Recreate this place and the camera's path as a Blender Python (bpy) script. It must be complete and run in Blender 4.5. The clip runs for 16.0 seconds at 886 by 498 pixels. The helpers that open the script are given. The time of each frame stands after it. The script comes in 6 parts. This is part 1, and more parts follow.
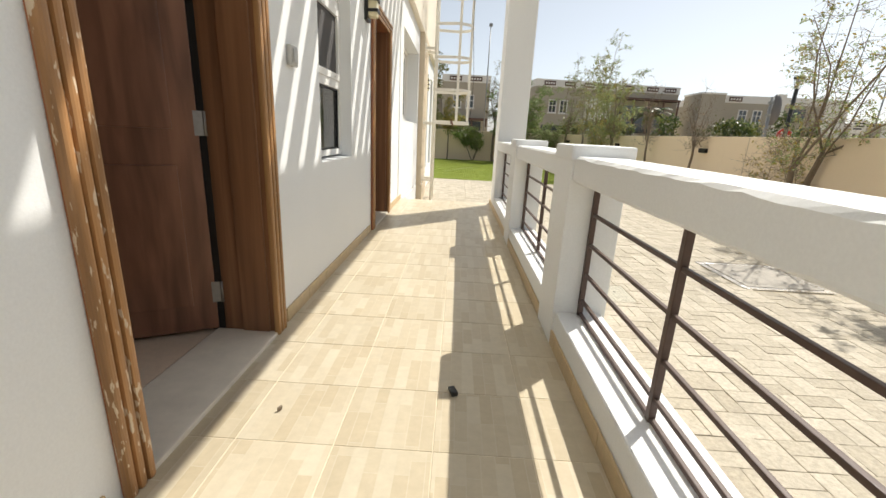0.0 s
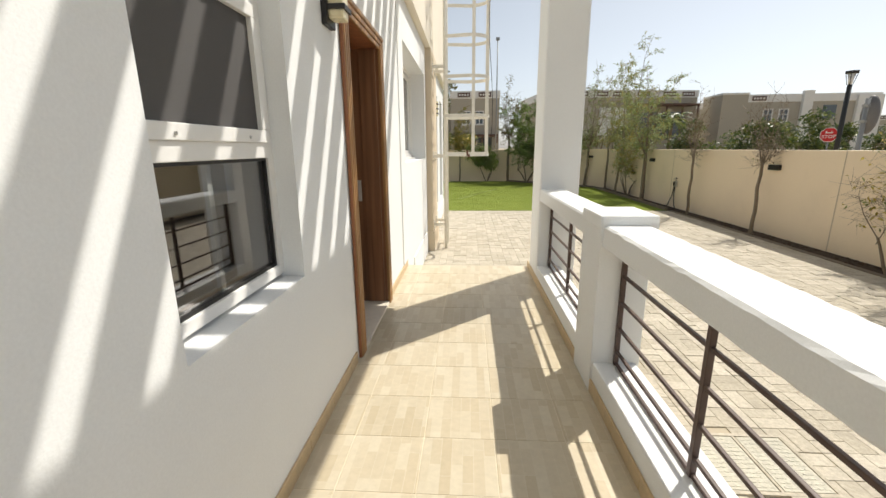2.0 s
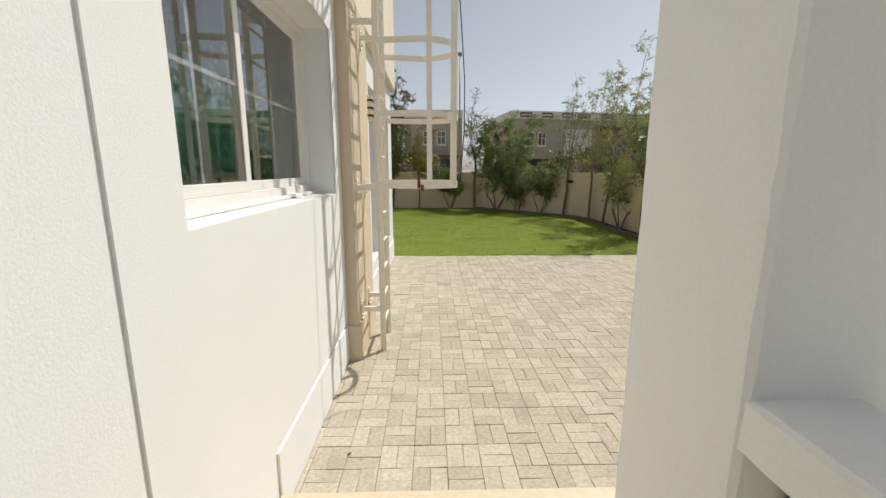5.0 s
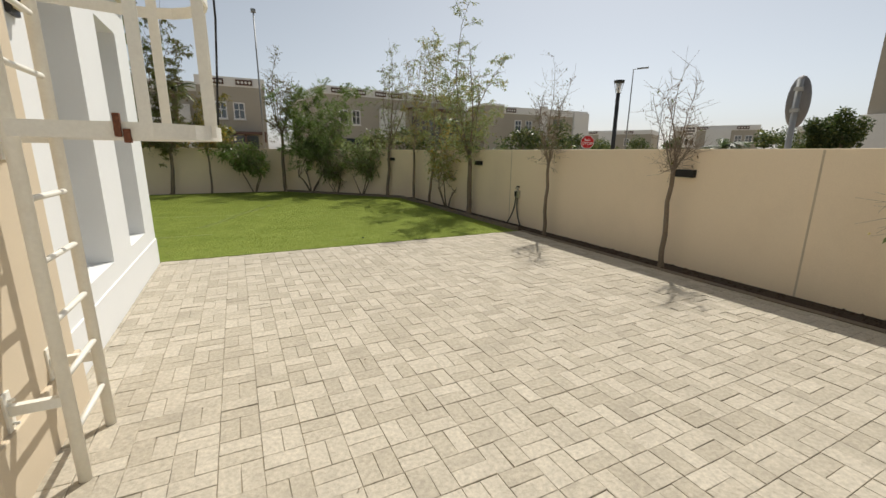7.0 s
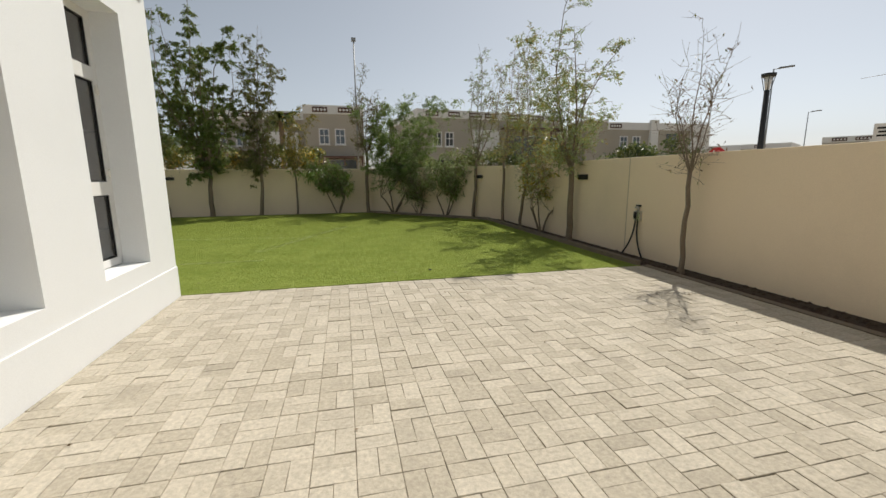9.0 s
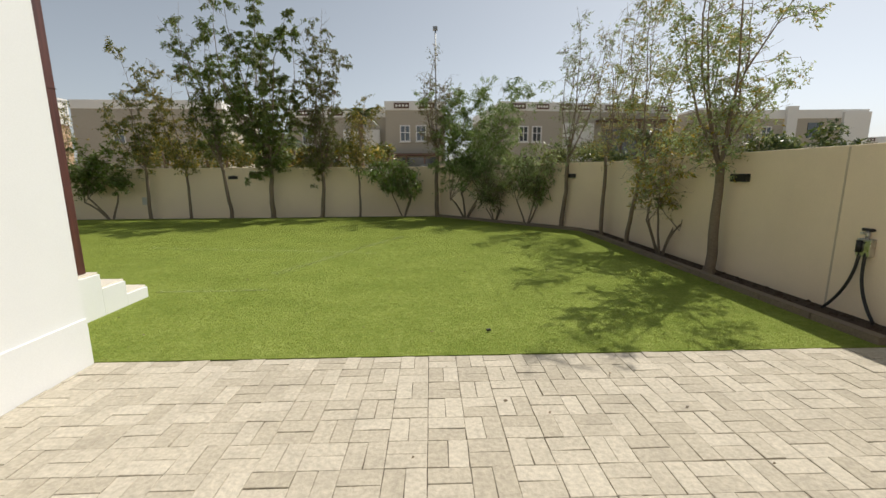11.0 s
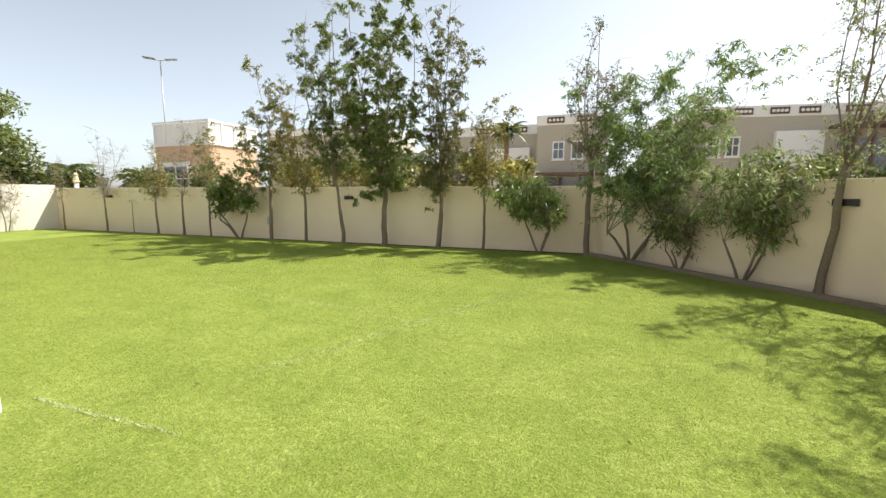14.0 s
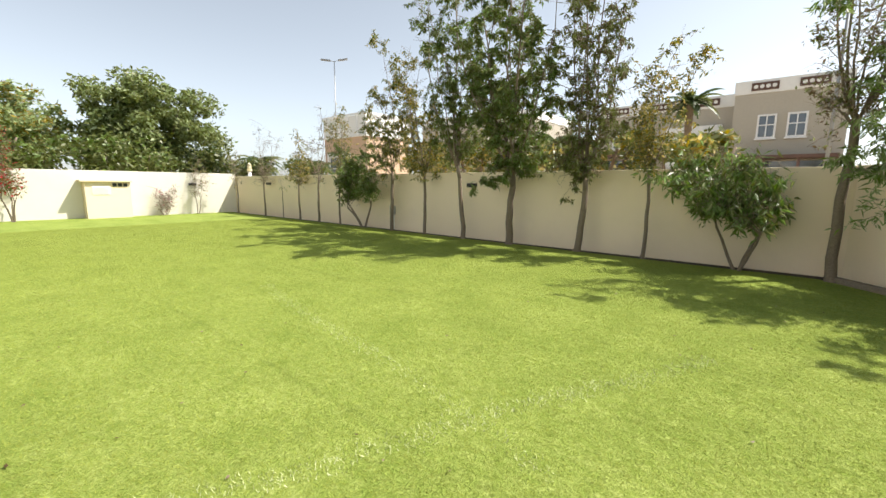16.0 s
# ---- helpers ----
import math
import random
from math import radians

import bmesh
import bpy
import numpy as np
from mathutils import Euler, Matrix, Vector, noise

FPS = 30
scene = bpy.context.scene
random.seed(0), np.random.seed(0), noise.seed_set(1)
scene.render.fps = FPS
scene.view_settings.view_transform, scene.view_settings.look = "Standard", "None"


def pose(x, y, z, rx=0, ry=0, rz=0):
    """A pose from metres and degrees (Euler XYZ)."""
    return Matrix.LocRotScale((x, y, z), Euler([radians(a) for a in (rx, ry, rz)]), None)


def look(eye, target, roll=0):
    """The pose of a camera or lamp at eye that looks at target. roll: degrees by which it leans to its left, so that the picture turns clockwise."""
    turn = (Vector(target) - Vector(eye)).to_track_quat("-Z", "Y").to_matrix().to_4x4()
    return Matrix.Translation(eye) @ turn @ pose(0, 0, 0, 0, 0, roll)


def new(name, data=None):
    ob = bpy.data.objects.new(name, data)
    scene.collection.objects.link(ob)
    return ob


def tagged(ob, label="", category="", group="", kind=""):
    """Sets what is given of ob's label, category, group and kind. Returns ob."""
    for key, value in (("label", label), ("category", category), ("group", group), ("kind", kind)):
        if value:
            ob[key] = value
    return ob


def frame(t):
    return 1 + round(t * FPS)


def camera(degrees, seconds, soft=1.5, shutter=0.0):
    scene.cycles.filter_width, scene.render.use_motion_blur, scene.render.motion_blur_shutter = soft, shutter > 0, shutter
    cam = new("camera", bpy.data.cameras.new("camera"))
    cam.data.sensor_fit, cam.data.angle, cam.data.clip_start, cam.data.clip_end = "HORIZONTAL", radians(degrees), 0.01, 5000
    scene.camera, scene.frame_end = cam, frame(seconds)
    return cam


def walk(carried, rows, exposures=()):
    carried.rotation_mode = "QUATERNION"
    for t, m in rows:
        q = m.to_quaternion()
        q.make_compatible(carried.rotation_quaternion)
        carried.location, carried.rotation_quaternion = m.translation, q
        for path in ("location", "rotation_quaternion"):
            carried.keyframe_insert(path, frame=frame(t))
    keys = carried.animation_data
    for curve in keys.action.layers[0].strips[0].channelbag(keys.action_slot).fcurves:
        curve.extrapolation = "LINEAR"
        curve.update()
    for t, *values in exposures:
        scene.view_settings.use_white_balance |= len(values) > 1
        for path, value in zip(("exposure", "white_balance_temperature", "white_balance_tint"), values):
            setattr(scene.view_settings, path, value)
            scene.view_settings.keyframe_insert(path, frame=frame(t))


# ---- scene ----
cam = camera(94.1, 16.0)
METRES, EYE, TILT, LEAN, TURN = 17.6, 1.5, 0.0, 0.0, 1.4
ROWS = [
    (0.0, 0.0, 0.0, 0.0, 0.77, -15.69, -2.75),
    (0.5, -0.002, 0.0179, 0.0086, 0.86, -15.67, -0.93),
    (1.0, -0.003, 0.0422, 0.0154, 1.67, -15.01, 0.23),
    (1.5, -0.0072, 0.0702, 0.0173, 2.38, -14.18, 0.62),
    (2.0, -0.0068, 0.1046, 0.0188, 2.06, -13.68, 0.51),
    (2.5, -0.0074, 0.1395, 0.0187, 1.34, -13.26, 0.45),
    (3.0, -0.0055, 0.1761, 0.0195, 0.46, -13.01, 0.21),
    (5.5, 0.0067, 0.3325, 0.0215, -6.07, -10.73, -0.19),
    (6.0, 0.0116, 0.3611, 0.0199, -15.74, -12.11, -0.41),
    (6.5, 0.0191, 0.381, 0.0146, -24.63, -13.22, -0.82),
    (7.0, 0.0242, 0.3981, 0.0083, -27.63, -13.11, -0.6),
    (7.5, 0.0279, 0.4147, 0.0032, -27.14, -12.53, 0.2),
    (8.0, 0.0411, 0.4356, -0.0039, -24.09, -11.79, 0.65),
    (8.5, 0.0584, 0.4649, -0.004, -19.62, -10.84, 0.58),
    (9.0, 0.0764, 0.4934, -0.0035, -14.75, -10.07, 0.43),
    (11.5, 0.1227, 0.6612, -0.0015, -0.68, -10.38, 0.53),
    (12.0, 0.1262, 0.6945, -0.003, 2.26, -10.51, 0.59),
    (12.5, 0.1325, 0.729, -0.0038, 5.97, -9.95, 0.49),
    (13.0, 0.1334, 0.7623, -0.0034, 10.07, -8.98, 0.35),
    (13.5, 0.1337, 0.795, -0.0015, 13.98, -7.88, 0.08),
    (14.0, 0.1349, 0.8262, -0.0011, 17.87, -7.4, -0.22),
    (14.5, 0.132, 0.8622, -0.002, 21.79, -7.46, -0.38),
    (15.0, 0.13, 0.8974, -0.0037, 26.68, -7.97, -0.49),
    (15.5, 0.1213, 0.9314, -0.0052, 32.61, -8.54, -0.44),
    (16.0, 0.1115, 0.9649, -0.0053, 39.19, -8.84, -0.45),
]
walk(cam, [(t, pose(0, 0, EYE, TILT, LEAN, TURN) @ pose(METRES * x, METRES * y, METRES * z, 90 + pitch, roll, yaw)) for t, x, y, z, yaw, pitch, roll in ROWS], exposures=((0, 0.28), (2, 0.18), (3, 0.1), (5.5, -0.25), (6, -0.22), (9, -0.2), (11.5, 0.1), (12, 0.32), (12.5, 0.6), (13, 0.76), (14.5, 0.92), (16, 0.92)))

# ---- world, sun, exposure ----
SUN = Vector((0.551, 0.53, 1.0)).normalized()
world = bpy.data.worlds.new("sky")
scene.world = world
world.use_nodes = True
wn = world.node_tree.nodes
sky = wn.new("ShaderNodeTexSky")
sky.sky_type = 'NISHITA'
sky.sun_disc = False
sky.sun_elevation = math.asin(SUN.z)
sky.sun_rotation = math.atan2(SUN.x, SUN.y)
sky.air_density, sky.dust_density, sky.ozone_density = 0.8, 1.3, 1.0
haze = wn.new("ShaderNodeHueSaturation")
haze.inputs["Hue"].default_value, haze.inputs["Saturation"].default_value = 0.486, 0.43
world.node_tree.links.new(sky.outputs[0], haze.inputs["Color"])
world.node_tree.links.new(haze.outputs[0], wn["Background"].inputs[0])
wn["Background"].inputs[1].default_value = 0.116
sun = new("sun", bpy.data.lights.new("sun", 'SUN'))
sun.data.energy, sun.data.angle, sun.data.color = 4.6, radians(0.55), (1.0, 0.945, 0.855)
sun.matrix_world = look(SUN * 60, (0, 0, 0))


# ---- materials ----
def material(name, colour, rough=0.7, metal=0.0, fine=40.0, coarse=1.5, vary=0.12, stain=0.12, bump=0.15, dark=None, per_piece=0.0, spec=0.4, island=0.0):
    """A surface with a fine grain, broad stains, a little relief and, for pieces, a tone of their own."""
    m = bpy.data.materials.new(name)
    m.use_nodes = True
    n, l = m.node_tree.nodes, m.node_tree.links
    b = n["Principled BSDF"]
    b.inputs["Roughness"].default_value, b.inputs["Metallic"].default_value = rough, metal
    b.inputs["Specular IOR Level"].default_value = spec
    geo = n.new("ShaderNodeNewGeometry")

    def noise_at(scale, detail):
        t = n.new("ShaderNodeTexNoise")
        t.inputs["Scale"].default_value, t.inputs["Detail"].default_value, t.inputs["Roughness"].default_value = scale, detail, 0.62
        l.new(geo.outputs["Position"], t.inputs["Vector"])
        return t

    def mix(kind, fac, a, c):
        x = n.new("ShaderNodeMix")
        x.data_type, x.blend_type = 'RGBA', kind
        for sock, v in ((x.inputs[0], fac), (x.inputs[6], a), (x.inputs[7], c)):
            if hasattr(v, "is_output"):
                l.new(v, sock)
            else:
                sock.default_value = v
        return x.outputs[2]

    def ramp(source, lo, hi, a, c):
        r = n.new("ShaderNodeMapRange")
        l.new(source, r.inputs[0])
        r.inputs[1].default_value, r.inputs[2].default_value, r.inputs[3].default_value, r.inputs[4].default_value = lo, hi, a, c
        return r.outputs[0]

    grain, broad = noise_at(fine, 5), noise_at(coarse, 6)
    low = tuple(c * (1 - vary) for c in colour) + (1,)
    high = tuple(min(1, c * (1 + vary)) for c in colour) + (1,)
    out = mix('MIX', ramp(grain.outputs[0], 0.3, 0.7, 0, 1), low, high)
    under = dark if dark else tuple(c * 0.6 for c in colour)
    out = mix('MIX', ramp(broad.outputs[0], 0.5, 0.78, 0, stain * 3), out, tuple(under) + (1,))
    if per_piece or island:
        if per_piece:
            src = n.new("ShaderNodeObjectInfo").outputs["Random"]
        else:
            src = geo.outputs["Random Per Island"]
        hsv = n.new("ShaderNodeHueSaturation")
        k = per_piece or island
        l.new(ramp(src, 0, 1, 1 - k, 1 + k), hsv.inputs["Value"])
        l.new(ramp(src, 0, 1, 1 + k * 0.5, 1 - k * 0.5), hsv.inputs["Saturation"])
        l.new(out, hsv.inputs["Color"])
        out = hsv.outputs[0]
    l.new(out, b.inputs["Base Color"])
    l.new(ramp(grain.outputs[0], 0.2, 0.8, max(0.02, rough - 0.08), min(1, rough + 0.08)), b.inputs["Roughness"])
    if bump:
        bp = n.new("ShaderNodeBump")
        bp.inputs["Strength"].default_value, bp.inputs["Distance"].default_value = bump, 0.01
        l.new(grain.outputs[0], bp.inputs["Height"])
        l.new(bp.outputs[0], b.inputs["Normal"])
    return m


def wood(name, colour, rough=0.4, worn=None, axis=2, stretch=0.06, scale=28.0):
    """Varnished wood with grain along one axis; worn: the bare colour that shows in scuffed patches."""
    m = bpy.data.materials.new(name)
    m.use_nodes = True
    n, l = m.node_tree.nodes, m.node_tree.links
    b = n["Principled BSDF"]
    b.inputs["Roughness"].default_value = rough
    geo = n.new("ShaderNodeNewGeometry")
    mp = n.new("ShaderNodeMapping")
    s = [1.0, 1.0, 1.0]
    s[axis] = stretch
    mp.inputs["Scale"].default_value = s
    l.new(geo.outputs["Position"], mp.inputs["Vector"])
    t = n.new("ShaderNodeTexNoise")
    t.inputs["Scale"].default_value, t.inputs["Detail"].default_value, t.inputs["Distortion"].default_value = scale, 6, 0.4
    l.new(mp.outputs[0], t.inputs["Vector"])
    r = n.new("ShaderNodeValToRGB")
    r.color_ramp.elements[0].position, r.color_ramp.elements[1].position = 0.3, 0.75
    r.color_ramp.elements[0].color = tuple(c * 0.62 for c in colour) + (1,)
    r.color_ramp.elements[1].color = tuple(min(1, c * 1.3) for c in colour) + (1,)
    l.new(t.outputs[0], r.inputs[0])
    out = r.outputs[0]
    if worn:
        p = n.new("ShaderNodeTexNoise")
        p.inputs["Scale"].default_value, p.inputs["Detail"].default_value = 55, 3
        mp2 = n.new("ShaderNodeMapping")
        mp2.inputs["Scale"].default_value = (1, 1, 0.3)
        l.new(geo.outputs["Position"], mp2.inputs["Vector"])
        l.new(mp2.outputs[0], p.inputs["Vector"])
        k = n.new("ShaderNodeMapRange")
        k.inputs[1].default_value, k.inputs[2].default_value = 0.605, 0.64
        l.new(p.outputs[0], k.inputs[0])
        x = n.new("ShaderNodeMix")
        x.data_type = 'RGBA'
        l.new(k.outputs[0], x.inputs[0])
        l.new(out, x.inputs[6])
        x.inputs[7].default_value = tuple(worn) + (1,)
        out = x.outputs[2]
    l.new(out, b.inputs["Base Color"])
    bp = n.new("ShaderNodeBump")
    bp.inputs["Strength"].default_value, bp.inputs["Distance"].default_value = 0.2, 0.004
    l.new(t.outputs[0], bp.inputs["Height"])
    l.new(bp.outputs[0], b.inputs["Normal"])
    return m


M_WHITE = material("white_render", (0.79, 0.80, 0.795), 0.85, vary=0.03, stain=0.03, bump=0.12, fine=120, coarse=0.9)
M_PALEBEIGE = material("pale_beige_render", (0.74, 0.68, 0.57), 0.88, vary=0.03, stain=0.05, bump=0.14, fine=120, coarse=0.8)
M_BEIGE = material("beige_render", (0.63, 0.535, 0.40), 0.88, vary=0.04, stain=0.05, bump=0.14, fine=120, coarse=0.8)
M_FENCE = material("cream_wall_paint", (0.79, 0.66, 0.485), 0.88, vary=0.04, stain=0.08, bump=0.16, fine=90, coarse=0.6)
M_PALEWALL = material("pale_wall_paint", (0.70, 0.655, 0.575), 0.88, vary=0.04, stain=0.06, bump=0.16, fine=90, coarse=0.6)
M_PAVER = material("concrete_paver", (0.46, 0.413, 0.328), 0.9, vary=0.2, stain=0.16, bump=0.5, fine=34, coarse=3.2, per_piece=0.12)
M_PAVER_FAR = material("concrete_paver_joined", (0.46, 0.413, 0.328), 0.9, vary=0.2, stain=0.16, bump=0.5, fine=34, coarse=3.2, island=0.12)
M_JOINT = material("sand_joint", (0.085, 0.065, 0.045), 0.95, vary=0.3, stain=0.0, fine=90, bump=0.2)


def sanded(m):
    """Pale sand left in the joints beside the house and porch, swept out further off."""
    n, l = m.node_tree.nodes, m.node_tree.links
    geo = n.new("ShaderNodeNewGeometry")
    sep = n.new("ShaderNodeSeparateXYZ")
    patch = n.new("ShaderNodeTexNoise")
    patch.inputs["Scale"].default_value, patch.inputs["Detail"].default_value = 1.1, 4
    l.new(geo.outputs["Position"], sep.inputs[0])
    l.new(geo.outputs["Position"], patch.inputs["Vector"])
    steps = []
    for axis, lo, hi in ((0, 0.7, 1.9), (1, 7.2, 8.6)):
        r = n.new("ShaderNodeMapRange")
        r.inputs[1].default_value, r.inputs[2].default_value = lo, hi
        l.new(sep.outputs[axis], r.inputs[0])
        steps.append(r.outputs[0])
    both = n.new("ShaderNodeMath")
    both.operation = 'MULTIPLY'
    l.new(steps[0], both.inputs[0])
    l.new(steps[1], both.inputs[1])
    add = n.new("ShaderNodeMath")
    add.operation = 'ADD'
    l.new(both.outputs[0], add.inputs[0])
    l.new(patch.outputs[0], add.inputs[1])
    cut = n.new("ShaderNodeMapRange")
    cut.inputs[1].default_value, cut.inputs[2].default_value = 0.62, 1.15
    l.new(add.outputs[0], cut.inputs[0])
    x = n.new("ShaderNodeMix")
    x.data_type = 'RGBA'
    b = n["Principled BSDF"]
    l.new(cut.outputs[0], x.inputs[0])
    x.inputs[6].default_value = (0.44, 0.38, 0.28, 1)
    l.new(b.inputs["Base Color"].links[0].from_socket, x.inputs[7])
    l.new(x.outputs[2], b.inputs["Base Color"])


sanded(M_JOINT)
M_GRASS = bpy.data.materials.new("artificial_turf")
M_SOIL = material("dark_soil", (0.06, 0.04, 0.027), 0.95, vary=0.4, fine=60, bump=0.8)
M_SAND = material("sandy_ground", (0.38, 0.31, 0.22), 0.95, vary=0.15, fine=6, coarse=0.05, bump=0.2)
M_JOINT_SEAL = material("joint_sealant", (0.50, 0.42, 0.31), 0.8, vary=0.06)
M_KERB = material("kerb_concrete", (0.20, 0.16, 0.115), 0.9, vary=0.2, fine=50)
M_SLAB = material("pale_concrete_slab", (0.42, 0.39, 0.34), 0.9, vary=0.12, fine=30)
M_TILE = material("cream_porch_tile", (0.61, 0.52, 0.38), 0.42, vary=0.07, stain=0.05, bump=0.05, fine=25, coarse=1.2, per_piece=0.05)
def turf(m):
    """Plastic lawn: fine fibre speckle over brushed patches of lighter and darker green."""
    m.use_nodes = True
    n, l = m.node_tree.nodes, m.node_tree.links
    b = n["Principled BSDF"]
    b.inputs["Roughness"].default_value, b.inputs["Specular IOR Level"].default_value = 0.95, 0.05
    geo = n.new("ShaderNodeNewGeometry")

    def field(scale, stretch, detail, lo, hi):
        mp = n.new("ShaderNodeMapping")
        mp.inputs["Scale"].default_value = stretch
        l.new(geo.outputs["Position"], mp.inputs["Vector"])
        t = n.new("ShaderNodeTexNoise")
        t.inputs["Scale"].default_value, t.inputs["Detail"].default_value, t.inputs["Roughness"].default_value = scale, detail, 0.65
        l.new(mp.outputs[0], t.inputs["Vector"])
        r = n.new("ShaderNodeMapRange")
        r.inputs[1].default_value, r.inputs[2].default_value = lo, hi
        l.new(t.outputs[0], r.inputs[0])
        return r.outputs[0]

    def blend(fac, a, c):
        x = n.new("ShaderNodeMix")
        x.data_type = 'RGBA'
        l.new(fac, x.inputs[0])
        for s, v in ((x.inputs[6], a), (x.inputs[7], c)):
            if hasattr(v, "is_output"):
                l.new(v, s)
            else:
                s.default_value = v
        return x.outputs[2]

    fibre = field(75, (1, 0.7, 1), 8, 0.28, 0.62)
    tuft = field(11, (1, 1.6, 1), 8, 0.36, 0.64)
    brushed = field(1.3, (1.0, 1.15, 1), 8, 0.3, 0.7)
    low = blend(tuft, (0.176, 0.243, 0.042, 1), (0.255, 0.318, 0.073, 1))
    high = blend(tuft, (0.262, 0.328, 0.066, 1), (0.40, 0.450, 0.135, 1))
    shade = blend(brushed, low, high)
    out = blend(fibre, blend(brushed, (0.135, 0.190, 0.028, 1), (0.185, 0.244, 0.044, 1)), shade)
    # laid creases and seams, running with the lengths of turf and across them
    sep = n.new("ShaderNodeSeparateXYZ")
    l.new(geo.outputs["Position"], sep.inputs[0])
    wob = field(1.3, (1, 1, 1), 3, 0.0, 1.0)
    for axis, start, step, keep in ((1, 18.47, 2.19, 0.45), (0, -0.45, 3.1, 0.38)):
        m1 = n.new("ShaderNodeMath")
        m1.operation = 'MULTIPLY_ADD'
        m1.inputs[1].default_value = 0.10
        l.new(wob, m1.inputs[0])
        l.new(sep.outputs[axis], m1.inputs[2])
        m2 = n.new("ShaderNodeMath")
        m2.operation = 'PINGPONG'
        m2.inputs[1].default_value = step / 2
        m0 = n.new("ShaderNodeMath")
        m0.operation = 'SUBTRACT'
        m0.inputs[1].default_value = start + 0.05
        l.new(m1.outputs[0], m0.inputs[0])
        l.new(m0.outputs[0], m2.inputs[0])
        m3 = n.new("ShaderNodeMapRange")
        m3.inputs[1].default_value, m3.inputs[2].default_value = 0.0, 0.045
        m3.inputs[3].default_value, m3.inputs[4].default_value = keep, 0.0
        l.new(m2.outputs[0], m3.inputs[0])
        patchy = n.new("ShaderNodeMath")
        patchy.operation = 'MULTIPLY'
        l.new(m3.outputs[0], patchy.inputs[0])
        l.new(field(2.2, (1, 1, 1), 4, 0.42, 0.6), patchy.inputs[1])
        out = blend(patchy.outputs[0], out, (0.12, 0.16, 0.03, 1))
    l.new(out, b.inputs["Base Color"])
    bp = n.new("ShaderNodeBump")
    bp.inputs["Strength"].default_value, bp.inputs["Distance"].default_value = 0.8, 0.012
    l.new(fibre, bp.inputs["Height"])
    l.new(bp.outputs[0], b.inputs["Normal"])


turf(M_GRASS)


def parquet_tile(name):
    """Glazed tile printed with small blocks of cream and tan."""
    m = material(name, (0.54, 0.485, 0.375), 0.36, vary=0.06, stain=0.06, bump=0.03, fine=25, coarse=1.2, per_piece=0.04)
    n, l = m.node_tree.nodes, m.node_tree.links
    b = n["Principled BSDF"]
    geo = n.new("ShaderNodeNewGeometry")
    mp = n.new("ShaderNodeMapping")
    mp.inputs["Rotation"].default_value = (0, 0, radians(90))
    info = n.new("ShaderNodeObjectInfo")
    shift = n.new("ShaderNodeVectorMath")
    shift.operation = 'MULTIPLY_ADD'
    shift.inputs[1].default_value = (3.1, 7.7, 0)
    l.new(info.outputs["Random"], shift.inputs[0])
    l.new(geo.outputs["Position"], shift.inputs[2])
    l.new(shift.outputs[0], mp.inputs["Vector"])
    br = n.new("ShaderNodeTexBrick")
    br.offset, br.offset_frequency, br.squash, br.squash_frequency = 0.37, 2, 1.6, 3
    br.inputs["Color1"].default_value, br.inputs["Color2"].default_value = (1.04, 1.03, 1.01, 1), (0.88, 0.825, 0.74, 1)
    br.inputs["Mortar"].default_value = (1.0, 0.99, 0.96, 1)
    br.inputs["Scale"].default_value = 1.0
    br.inputs["Mortar Size"].default_value, br.inputs["Mortar Smooth"].default_value = 0.002, 0.4
    br.inputs["Brick Width"].default_value, br.inputs["Row Height"].default_value = 0.165, 0.05
    l.new(mp.outputs[0], br.inputs["Vector"])
    x = n.new("ShaderNodeMix")
    x.data_type, x.blend_type = 'RGBA', 'MULTIPLY'
    x.inputs[0].default_value = 1.0
    l.new(b.inputs["Base Color"].links[0].from_socket, x.inputs[6])
    l.new(br.outputs["Color"], x.inputs[7])
    l.new(x.outputs[2], b.inputs["Base Color"])
    return m


M_PARQUET = parquet_tile("parquet_printed_tile")
M_GROUT = material("tile_grout", (0.66, 0.58, 0.44), 0.9)
M_SKIRT = material("beige_tile_skirting", (0.55, 0.42, 0.25), 0.45, vary=0.12, fine=20, bump=0.05)
M_MARBLE = material("grey_marble_threshold", (0.70, 0.64, 0.54), 0.35, vary=0.06, fine=14, coarse=4, bump=0.02)
M_RAIL = material("dark_brown_metal_paint", (0.085, 0.052, 0.042), 0.45, vary=0.12, fine=60, bump=0.08)
M_DOOR = wood("dark_stained_door_wood", (0.22, 0.102, 0.06), 0.42, stretch=0.12, scale=16)
M_JAMB = wood("brown_jamb_wood", (0.235, 0.112, 0.055), 0.38, stretch=0.04, scale=20)
M_FRAME = wood("reddish_frame_wood", (0.29, 0.108, 0.044), 0.35, stretch=0.04, scale=20)
M_WORN = wood("worn_architrave_wood", (0.38, 0.195, 0.075), 0.42, worn=(0.60, 0.48, 0.34))
M_ARCH = wood("golden_architrave_wood", (0.40, 0.215, 0.085), 0.4, stretch=0.04, scale=20)
M_POST = wood("dark_red_brown_post", (0.10, 0.035, 0.028), 0.45)
M_WHITEMETAL = material("white_painted_steel", (0.80, 0.775, 0.70), 0.45, vary=0.04, stain=0.05, bump=0.06, dark=(0.42, 0.30, 0.18), fine=60, coarse=6)
M_ALU = material("white_window_frame", (0.78, 0.77, 0.74), 0.4, vary=0.02, stain=0.02, bump=0.0)
M_CHROME = material("brushed_steel", (0.55, 0.54, 0.52), 0.3, metal=1.0, vary=0.05, bump=0.02)
M_STRIKE = material("bright_plated_steel", (0.72, 0.71, 0.68), 0.45, metal=0.6, vary=0.05, bump=0.02)
